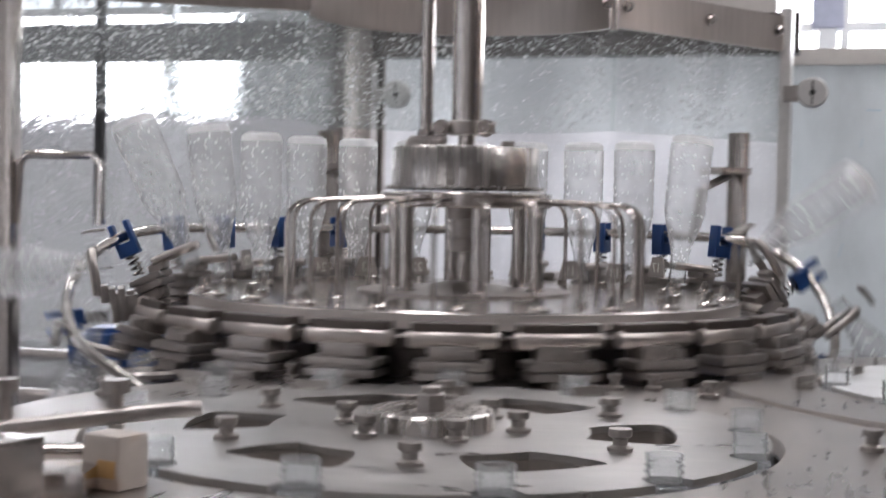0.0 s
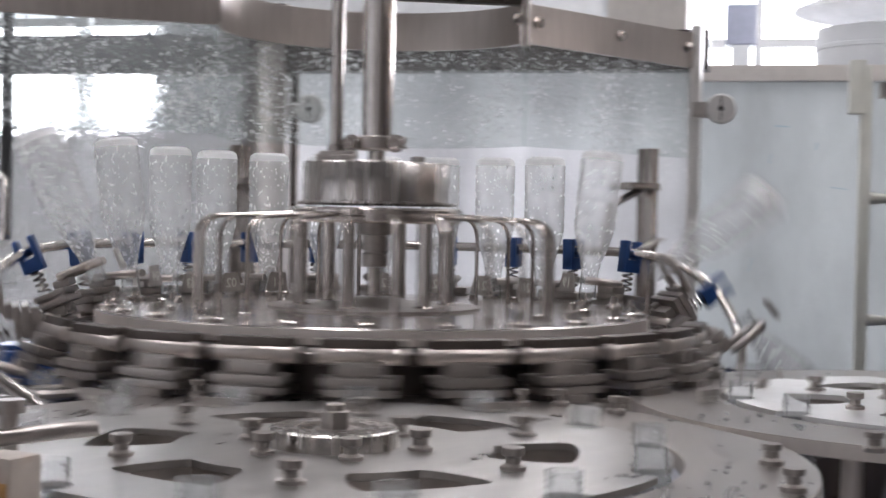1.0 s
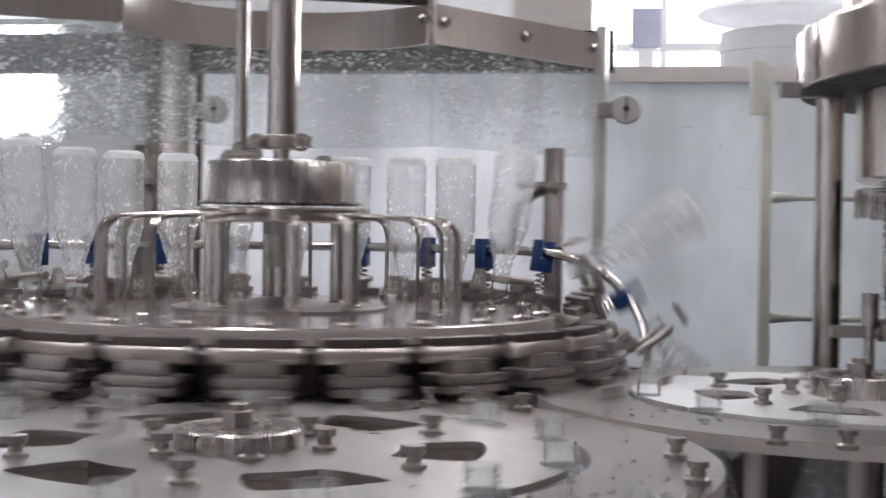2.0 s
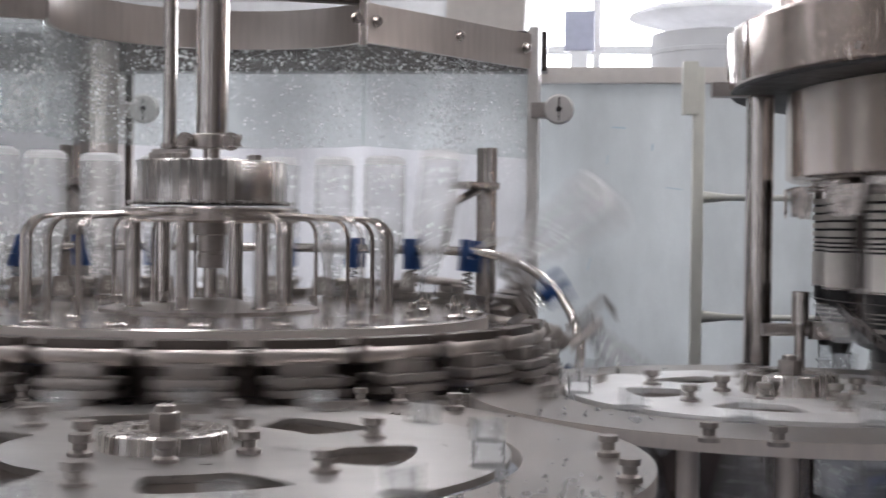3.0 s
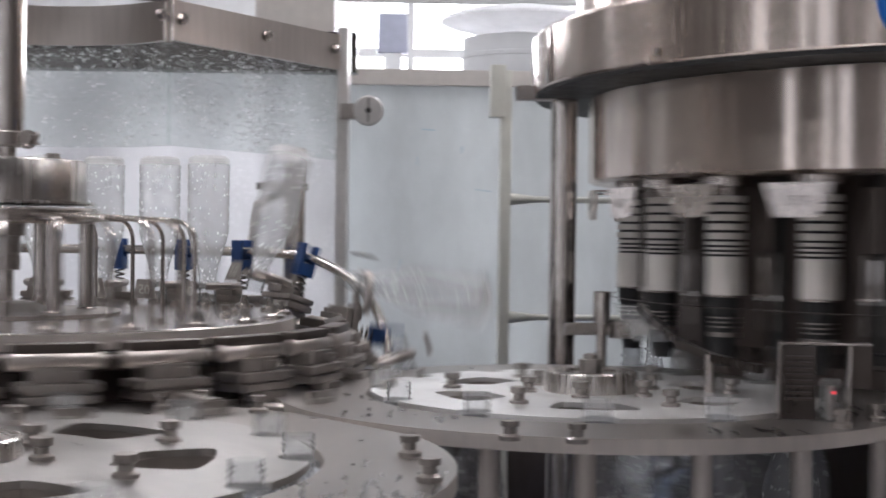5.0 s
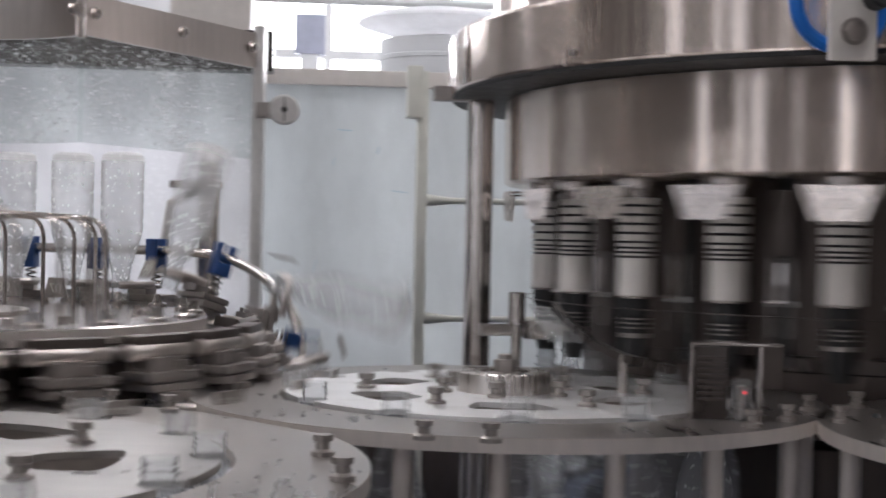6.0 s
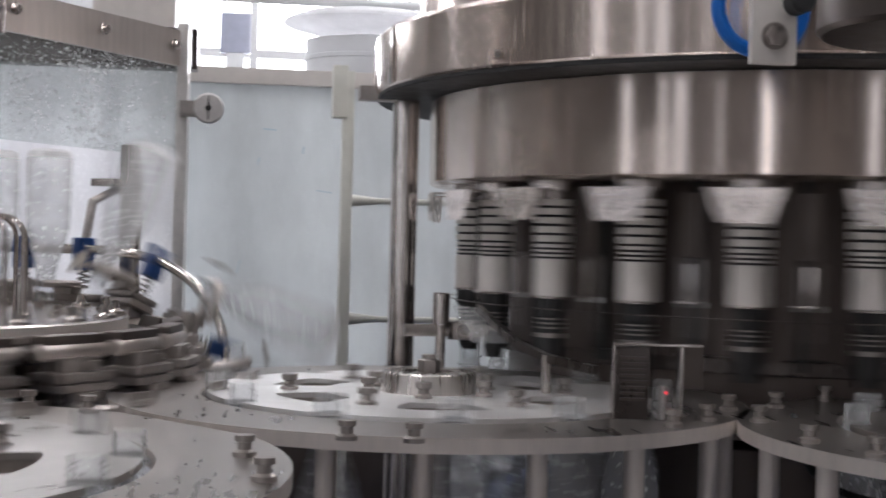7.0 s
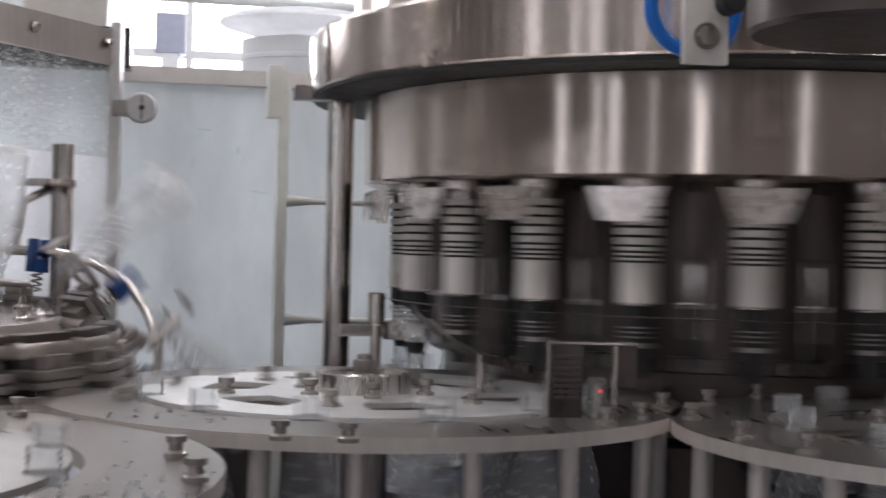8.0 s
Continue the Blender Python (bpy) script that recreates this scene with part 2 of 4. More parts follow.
def lathe(profile, seg=48, bm=None, m=None):
    """A turned body: rows of radius and height; radius 0 closes it."""
    bm = bm or bmesh.new()
    m = m or Matrix()
    rings = []
    for r, z in profile:
        if r < 1e-6:
            rings.append([bm.verts.new(m @ Vector((0, 0, z)))])
        else:
            rings.append([bm.verts.new(m @ Vector((r * math.cos(2 * math.pi * i / seg), r * math.sin(2 * math.pi * i / seg), z))) for i in range(seg)])
    for a, b in zip(rings, rings[1:]):
        for i in range(seg):
            j = (i + 1) % seg
            if len(a) == 1 and len(b) == 1:
                continue
            if len(a) == 1:
                bm.faces.new((a[0], b[j], b[i]))
            elif len(b) == 1:
                bm.faces.new((a[i], a[j], b[0]))
            else:
                bm.faces.new((a[i], a[j], b[j], b[i]))
    return bm


def drum(r, z0, z1, bevel=0.002, seg=48, bm=None, m=None):
    return lathe([(0, z0), (r - bevel, z0), (r, z0 + bevel), (r, z1 - bevel), (r - bevel, z1), (0, z1)], seg, bm, m)


def ring(r0, r1, z0, z1, bevel=0.0015, seg=64, bm=None, m=None):
    p = [(r0, z0 + bevel), (r0 + bevel, z0), (r1 - bevel, z0), (r1, z0 + bevel), (r1, z1 - bevel), (r1 - bevel, z1), (r0 + bevel, z1), (r0, z1 - bevel), (r0, z0 + bevel)]
    return lathe(p, seg, bm, m)


def box(sx, sy, sz, bevel=0.002, bm=None, m=None):
    """A bevelled block, centred on x and y, from z 0 up."""
    tmp = bmesh.new()
    bmesh.ops.create_cube(tmp, size=1, matrix=Matrix.Translation((0, 0, sz / 2)) @ Matrix.Diagonal((sx, sy, sz, 1)))
    if bevel:
        bmesh.ops.bevel(tmp, geom=tmp.edges[:], offset=min(bevel, min(sx, sy, sz) * 0.3), segments=2, affect="EDGES", profile=0.7)
    if m:
        bmesh.ops.transform(tmp, matrix=m, verts=tmp.verts)
    if bm is None:
        return tmp
    me = bpy.data.meshes.new("tmp")
    tmp.to_mesh(me)
    tmp.free()
    bm.from_mesh(me)
    bpy.data.meshes.remove(me)
    return bm


def tube(points, r, seg=10, bm=None, closed=False):
    bm = bm or bmesh.new()
    pts = [Vector(p) for p in points]
    n = len(pts)
    rings = []
    up = Vector((0.123, 0.456, 0.88)).normalized()
    for i, p in enumerate(pts):
        a, b = (pts[(i - 1) % n], pts[(i + 1) % n]) if closed else (pts[max(i - 1, 0)], pts[min(i + 1, n - 1)])
        d = (b - a).normalized()
        u = d.cross(up).normalized()
        up = u.cross(d).normalized()
        rings.append([bm.verts.new(p + r * (math.cos(2 * math.pi * k / seg) * u + math.sin(2 * math.pi * k / seg) * up)) for k in range(seg)])
    pairs = list(zip(rings, rings[1:]))
    for a, b in pairs:
        for k in range(seg):
            bm.faces.new((a[k], a[(k + 1) % seg], b[(k + 1) % seg], b[k]))
    if closed:
        a, b = rings[-1], rings[0]
        shift = min(range(seg), key=lambda s: (a[0].co - b[s].co).length)
        for k in range(seg):
            bm.faces.new((a[k], a[(k + 1) % seg], b[(k + 1 + shift) % seg], b[(k + shift) % seg]))
    else:
        bm.faces.new(rings[0][::-1]), bm.faces.new(rings[-1])
    return bm


def sheet(loops, z0, z1, bevel=0.0):
    """A flat plate between two heights: the first loop is its outline, the others are holes."""
    bm = bmesh.new()
    edges = []
    for loop in loops:
        vs = [bm.verts.new((x, y, z1)) for x, y in loop]
        edges += [bm.edges.new((vs[i], vs[(i + 1) % len(vs)])) for i in range(len(vs))]
    bmesh.ops.triangle_fill(bm, use_beauty=True, use_dissolve=False, edges=edges)
    top = bm.faces[:]
    made = bmesh.ops.extrude_face_region(bm, geom=top)
    bmesh.ops.translate(bm, vec=(0, 0, z0 - z1), verts=[v for v in made["geom"] if isinstance(v, bmesh.types.BMVert)])
    return bm


def circle(r, n=64, cx=0.0, cy=0.0, a0=0.0, a1=360.0):
    """Points of a circle, or of an arc that includes both ends."""
    k = n if abs(a1 - a0) >= 360 else n - 1
    return [(cx + r * math.cos(radians(a0 + (a1 - a0) * i / k)), cy + r * math.sin(radians(a0 + (a1 - a0) * i / k))) for i in range(n)]


def hex_bolt(bm, m, r=0.008, h=0.007, washer=True):
    if washer:
        lathe([(0, 0), (r * 1.35, 0), (r * 1.35, 0.0015), (0, 0.0015)], 14, bm, m)
    lathe([(r, 0.0015), (r, h), (r * 0.85, h + 0.001), (0, h + 0.001)], 6, bm, m)
    return bm


def at(x, y, z=0.0, turn=0.0):
    return pose(x, y, z, 0, 0, turn)


def polar(c, r, a):
    return c[0] + r * math.cos(radians(a)), c[1] + r * math.sin(radians(a))


# ---------------------------------------------------------------- hall
def hall():
    floor = single("floor", box(24, 24, 0.2, 0), CONCRETE, "grey concrete factory floor", "floor", at(0, 3, -0.2), kind="structure")
    single("ceiling", box(24, 24, 0.2, 0), CEIL, "unseen factory ceiling, darkened to dim the hall", "ceiling", at(0, 3, 5.2), kind="structure")
    # unseen walls, coloured dark so that the steel reflects a dim hall
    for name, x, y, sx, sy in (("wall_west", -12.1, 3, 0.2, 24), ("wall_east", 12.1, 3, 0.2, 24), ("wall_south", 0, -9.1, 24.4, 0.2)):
        single(name, box(sx, sy, 5.2, 0), MID if name == "wall_south" else DIM, "unseen factory wall, darkened for the reflections", "wall", at(x, y, 0), kind="structure")
    # far wall with a band of windows
    bm = bmesh.new()
    box(24.4, 0.2, 1.55, 0, bm, at(0, 12.1, 0))
    box(24.4, 0.2, 1.4, 0, bm, at(0, 12.1, 3.8))
    for a, b, c in ((-12.2, -8.2, 1.55), (-8.2, -5.4, 0.55), (-5.4, -1.2, 1.55), (2.4, 4.0, 1.55), (8.0, 12.2, 1.55)):
        box(b - a, 0.2, 2.25 if c > 1 else c, 0, bm, at((a + b) / 2, 12.1, 1.55))
    wall = single("wall_north", bm, WALL, "pale factory wall with tall daylight windows", "wall", kind="structure")
    for i, (a, b, z, h) in enumerate(((-8.2, -5.4, 2.1, 1.7), (-1.2, 2.4, 1.55, 2.25), (4.0, 8.0, 1.55, 2.25))):
        w = thing("window_%d" % (i + 1), "bright daylight factory window with white frame", "window", at((a + b) / 2, 12.1, z), kind="structure")
        part("pane", box(b - a, 0.01, h, 0), DAY if i else HAZY, w, m=at(0, 0.05, 0))
        n = 3
        for k in range(n + 1):
            part("mullion", box(0.07, 0.08, h, 0.005), WALL, w, m=at(-(b - a) / 2 + (b - a) * k / n, 0, 0))
        part("transom", box(b - a, 0.07, 0.07, 0.005), WALL, w, m=at(0, -0.003, h * 0.55))
        area("window_light", Matrix.Translation(((a + b) / 2, 11.95, z + h / 2)) @ pose(0, 0, 0, -90, 0, 0), b - a, h, 400, (1.0, 0.985, 0.98))
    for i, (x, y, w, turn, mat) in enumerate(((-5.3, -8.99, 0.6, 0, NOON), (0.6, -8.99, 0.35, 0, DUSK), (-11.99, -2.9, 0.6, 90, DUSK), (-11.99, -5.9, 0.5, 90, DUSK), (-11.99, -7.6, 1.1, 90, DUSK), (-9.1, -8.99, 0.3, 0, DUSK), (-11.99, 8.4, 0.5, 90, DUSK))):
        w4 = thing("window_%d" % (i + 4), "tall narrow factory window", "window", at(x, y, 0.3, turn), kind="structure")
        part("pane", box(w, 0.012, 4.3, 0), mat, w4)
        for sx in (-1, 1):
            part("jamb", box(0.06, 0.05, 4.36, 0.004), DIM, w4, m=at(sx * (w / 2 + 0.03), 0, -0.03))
    lamp = thing("ceiling_light", "long white fluorescent ceiling light", "ceiling light", at(-4, 5, 5.1), "ceiling lights")
    part("housing", box(0.3, 2.6, 0.08, 0.01), WHITE, lamp, m=at(0, 0, 0.01))
    part("diffuser", box(0.22, 2.5, 0.03, 0.008), LAMP, lamp, m=at(0, 0, -0.02))
    spots = [(-4, 5), (-1, 5), (2, 5), (5, 5), (-4, 0.5), (-1, 0.5), (2, 0.5), (5, 0.5), (-1, 9), (2, 9)]
    for x, y in spots[1:]:
        copy_thing(lamp, at(x, y, 5.1))
    for x, y in spots:
        area("tube_light", at(x, y, 5.04), 0.3, 2.5, 27, (1.0, 0.95, 0.91))


hall()


# ---------------------------------------------------------------- machine bed and guide plates
def bed():
    ob = thing("machine_bed", "navy machine bed with a wet stainless deck", "machine base", at(0.2, 1.9, 0))
    part("deck", box(3.6, 2.6, 0.05, 0.006), NAVY, ob, m=at(0, 0.1, 0.64))
    part("frame", box(3.4, 2.4, 0.64, 0.01), NAVY, ob, m=at(0, 0.1, 0))
    bm = bmesh.new()
    for x in (-1.6, -0.8, 0.0, 0.8, 1.6):
        box(0.06, 2.4, 0.02, 0.004, bm, at(x, 0.1, 0.69))
    part("rib", bm, STEEL, ob)


bed()


def rear_tray():
    ob = thing("rear_tray", "dark wet drip tray behind the rinser", "tray", at(-0.9, 2.75, 0.96))
    part("pan", box(1.7, 0.8, 0.02, 0.004), TRAY, ob)
    part("lip", box(1.7, 0.02, 0.05, 0.004), STEEL, ob, m=at(0, -0.41, 0))
    for x in (-0.8, 0.8):
        part("leg", box(0.04, 0.04, 0.275, 0.003), DARK, ob, m=at(x, -0.3, -0.27))
    side = thing("side_tray", "dark wet drip tray beside the rinser", "tray", at(-1.345, 2.39, 0.985))
    part("pan", box(0.47, 1.04, 0.012, 0.003), TRAY, side)
    part("lip", box(0.47, 0.012, 0.022, 0.003), STEEL, side, m=at(0, -0.526, 0))
    for x in (-0.19, 0.19):
        part("leg", box(0.04, 0.04, 0.295, 0.003), DARK, side, m=at(x, -0.4, -0.295))
    block = thing("pump_block", "dark blue plastic pump block on the drip tray", "pump", at(-1.255, 2.28, 0.997, 12))
    part("body", box(0.19, 0.12, 0.060, 0.012), BLUE, block)
    part("lid", box(0.13, 0.08, 0.010, 0.004), BLUE, block, m=at(0, 0, 0.059))


rear_tray()


def clipped(c, r, p, q, keep, n=160):
    """A circle's points on one side of the line p-q."""
    out = []
    pts = circle(r, n, *c)
    side = lambda v: ((q[0] - p[0]) * (v[1] - p[1]) - (q[1] - p[1]) * (v[0] - p[0])) * keep  # noqa: E731
    for a, b in zip(pts, pts[1:] + pts[:1]):
        sa, sb = side(a), side(b)
        if sa >= 0:
            out.append(a)
        if (sa >= 0) != (sb >= 0):
            k = sa / (sa - sb)
            out.append((a[0] + (b[0] - a[0]) * k, a[1] + (b[1] - a[1]) * k))
    return out


def bolts_on(parent, places, z, r=0.008, h=0.012):
    first = None
    for x, y in places:
        if first is None:
            bm = lathe([(0, 0), (r * 1.25, 0), (r * 1.25, 0.004), (r * 0.72, 0.006), (r * 0.72, h), (r * 1.05, h + 0.001), (r * 1.05, h + 0.006), (0, h + 0.006)], 14)
            first = part("bolt", bm, CAST, parent, m=at(x, y, z))
        else:
            again(first, parent, at(x, y, z, (x * 7919 + y * 104729) % 60))


def lit_edge(ob):
    """Gives the upright faces of a plate a rougher, paler steel that holds the light on its edge."""
    ob.data.materials.append(EDGE)
    for face in ob.data.polygons:
        if abs(face.normal.z) < 0.5:
            face.material_index = 1


def guide_plate(name, c, r, hole, outline, posts, bolts, label):
    ob = thing(name, label, "guide plate")
    p = part("plate", sheet([outline, circle(hole, 96, *c)], Z0 - 0.016, Z0 - 0.001), PLATE, ob)
    lit_edge(p)
    first = None
    for x, y in posts:
        if first is None:
            first = part("post", lathe([(0, 0), (0.016, 0), (0.016, 0.01), (0.0105, 0.012), (0.0105, Z0 - 0.016 - 0.69), (0, Z0 - 0.016 - 0.69)], 20), EDGE, ob, m=at(x, y, 0.69))
        else:
            again(first, ob, at(x, y, 0.69))
    bolts_on(ob, bolts, Z0 - 0.001)
    return ob


SEAM = ((-0.150, 1.524), (0.004, 1.330))
SEAM2 = ((0.50, 1.40), (0.62, 1.74))
IN_HOLE, MID_HOLE = 0.301, 0.268
guide_plate("guide_plate", STAR_IN, 0.41, IN_HOLE, clipped(STAR_IN, 0.41, *SEAM, -1),
            [polar(STAR_IN, 0.385, a) for a in (-150, -110, -60, -20, 10)],
            [(0.022, 1.078), (0.007, 1.197), (-0.150, 1.475), (-0.215, 1.515), (-0.255, 1.50), *[polar(STAR_IN, 0.385, a) for a in (100, 130, 165, 195, 230)]],
            "ground stainless guide plate round the infeed star wheel")
mid_outline = clipped(STAR_MID, 0.374, *SEAM, 1)
guide_plate("guide_plate", STAR_MID, 0.374, MID_HOLE, mid_outline,
            [polar(STAR_MID, 0.355, a) for a in (-128, -113, -98, -80, -62, -40, -32)],
            [(0.099, 1.298), (0.159, 1.283), *[polar(STAR_MID, 0.352, a) for a in (-52, -40, -22, 150)]],
            "ground stainless guide plate round the transfer star wheel")
guide_plate("guide_plate", STAR_OUT, 0.372, 0.267, circle(0.372, 120, *STAR_OUT),
            [polar(STAR_OUT, 0.35, a) for a in (-165, -150, -135, -118, -100, -80, 175)],
            [polar(STAR_OUT, 0.35, a) for a in (-170, -155, -140, -125, -105, 165, 140, 120, 100, 80)],
            "ground stainless guide plate round the discharge star wheel")


# ---------------------------------------------------------------- star wheels
def star_wheel(c, pockets, pitch_r, holes, label, face, tall=0.0):
    ob = thing("bottle_star", label, "star wheel", at(*c, Z0), "bottle stars")
    outer, notch = pitch_r + 0.011, 0.0165
    pts = []
    for k in range(pockets):
        a = 360 * k / pockets
        half = math.degrees(0.0185 / pitch_r)
        for i in range(9):          # pocket
            pts.append((a + half * math.sin(math.pi * (i / 8 - 0.5)), outer - (outer - pitch_r + notch) * math.cos(math.pi * (i / 8 - 0.5))))
        for i in range(1, 7):       # land between two pockets
            pts.append((a + half + (360 / pockets - 2 * half) * i / 7, outer))
    outline = [(r * math.cos(radians(a)), r * math.sin(radians(a))) for a, r in pts]
    loops = [outline]
    for k in range(holes):          # long rounded openings
        a = 360 * (k + 0.5) / holes
        h = 360 / holes * 0.27
        r0, r1 = pitch_r * 0.50, pitch_r * 0.76
        loop = circle(r1, 6, 0, 0, a - h, a + h) + circle(r0, 5, 0, 0, a + h * 0.7, a - h * 1.1)
        for _ in range(2):          # round the corners
            loop = [q for (ax, ay), (bx, by) in zip(loop, loop[1:] + loop[:1]) for q in ((ax * 0.75 + bx * 0.25, ay * 0.75 + by * 0.25), (ax * 0.25 + bx * 0.75, ay * 0.25 + by * 0.75))]
        loops.append(loop)
    part("disc", sheet(loops, -0.003, 0.003), face, ob)
    part("under_plate", sheet([circle(pitch_r * 0.84, 72, 0, 0, 0, 355)] + loops[1:], -0.020, -0.0035), CAST, ob, "machined steel plate under the disc")
    part("floor_disc", drum(pitch_r * 0.82, -0.030, -0.0205, 0.001, 64), CAST, ob)
    part("hub", lathe([(0, 0.003), (0.057, 0.003), (0.057, 0.006), (0.056, 0.023 + tall), (0.054, 0.025 + tall), (0.03, 0.025 + tall), (0.03, 0.022 + tall), (0, 0.022 + tall)], 40), TURNED, ob)
    bm = hex_bolt(bmesh.new(), at(0, 0, 0.022 + tall), 0.0135, 0.016)
    lathe([(0, 0), (0.0085, 0), (0.0085, 0.006), (0.0075, 0.007), (0, 0.007)], 16, bm, at(0, 0, 0.038 + tall))
    part("nut", bm, CAST, ob)
    part("shaft", drum(0.03, -0.30, -0.003, 0.002, 24), STEEL, ob)
    first = None
    for k in range(holes):
        a = 360 * k / holes
        for rr, da in ((0.044 / pitch_r, 20), (0.66, 0)):
            m = at(*polar((0, 0), pitch_r * rr if da == 0 else 0.078, a + da), 0.003)
            if first is None:
                first = part("bolt", lathe([(0, 0), (0.0105, 0), (0.0105, 0.003), (0.006, 0.005), (0.006, 0.010), (0.0095, 0.012), (0.0095, 0.018), (0, 0.018)], 12), CAST, ob, m=m)
            else:
                again(first, ob, m)
    return ob


star_in = star_wheel(STAR_IN, 13, 0.280, 6, "stainless infeed star wheel with rounded bottle pockets", WORN, -0.006)
star_mid = star_wheel(STAR_MID, 12, 0.250, 6, "mirror-polished steel transfer star wheel with rounded bottle pockets", MIRROR, 0.002)
star_out = star_wheel(STAR_OUT, 12, 0.250, 6, "stainless discharge star wheel with rounded bottle pockets", PLATE)


# ---------------------------------------------------------------- rinser
def flip(theta):
    """Degrees by which a gripper has turned from inverted (0) to hanging (180), by its bearing from the far side, clockwise."""
    t = (theta + 180) % 360 - 180
    keys = ((54, 0), (61.5, 5), (69, 18), (76.5, 52), (84, 102), (91.5, 138), (99, 165), (106.5, 180))
    if t < 0:                       # the infeed side turns them wider and faster
        t = -t
        keys = ((54, 0), (62, 1), (72, 7), (80, 11), (88, 24), (96, 58), (104, 106), (112, 146), (120, 172), (126, 180))
    if t <= 54:
        return 0.0
    for (a, u), (b, v) in zip(keys, keys[1:]):
        if t <= b:
            return u + (v - u) * (t - a) / (b - a)
    return 180.0


def rinser_stand():
    ob = thing("rinser_centre", "brushed stainless water distributor on a vertical shaft over the rinser", "water distributor", at(*RINSER, DROP))
    part("distributor", lathe([(0, 1.3265), (0.112, 1.3265), (0.114, 1.328), (0.114, 1.331), (0.104, 1.332), (0.104, 1.383), (0.102, 1.386), (0, 1.386)], 72), TURNED, ob)
    part("shaft", lathe([(0.012, 1.38), (0.012, 1.408), (0.0225, 1.412), (0.0225, 2.2), (0, 2.2)], 32), POLISH, ob)
    part("stay_rod", drum(0.0095, 1.381, 2.2, 0.001, 16), POLISH, ob, m=at(-0.056, -0.012, 0))
    bm = bmesh.new()
    for x, y, z in ((-0.05, -0.03, 1.383), (0.036, -0.02, 1.406), (-0.03, -0.02, 1.405), (0.06, 0.0, 1.383), (-0.075, -0.01, 1.383), (-0.03, -0.05, 1.383)):
        hex_bolt(bm, at(x, y, z), 0.010, 0.012)
    box(0.05, 0.022, 0.010, 0.002, bm, at(-0.05, -0.02, 1.392))
    box(0.085, 0.016, 0.009, 0.002, bm, at(0, -0.004, 1.415))
    part("clamp", bm, CAST, ob)
    for x in (-0.032, 0.032):
        part("clamp_bolt", hex_bolt(bmesh.new(), pose(x, -0.018, 1.413, 90, 0, 0), 0.0095, 0.014), POLISH, ob)
    part("clamp_collar", ring(0.0115, 0.027, 1.404, 1.424, 0.002, 28), CAST, ob)
    part("rod_foot", box(0.05, 0.03, 0.012, 0.003), CAST, ob, m=at(-0.056, -0.012, 1.386))
    part("rod_nut", hex_bolt(bmesh.new(), at(-0.056, -0.012, 1.398), 0.013, 0.012), POLISH, ob)
    part("pedestal", drum(0.16, 0.69, 1.10, 0.004, 48), DARK, ob)
    return ob


rinser_stand()


def number_mesh(k, size=0.021, mat=IVORY, cut=True):
    cu = bpy.data.curves.new("number", "FONT")
    cu.body, cu.size, cu.align_x, cu.align_y, cu.extrude, cu.resolution_u = "%02d" % k, size, "CENTER", "CENTER", 0.0004, 2
    tmp = bpy.data.objects.new("tmp", cu)
    scene.collection.objects.link(tmp)
    me = bpy.data.meshes.new_from_object(tmp.evaluated_get(bpy.context.evaluated_depsgraph_get()))
    bpy.data.objects.remove(tmp)
    if cut:                         # cut right through and seen from the back
        me.transform(Matrix.Diagonal((-1, 1, 1, 1)))
        me.flip_normals()
    me.materials.clear()
    me.materials.append(mat)
    return me


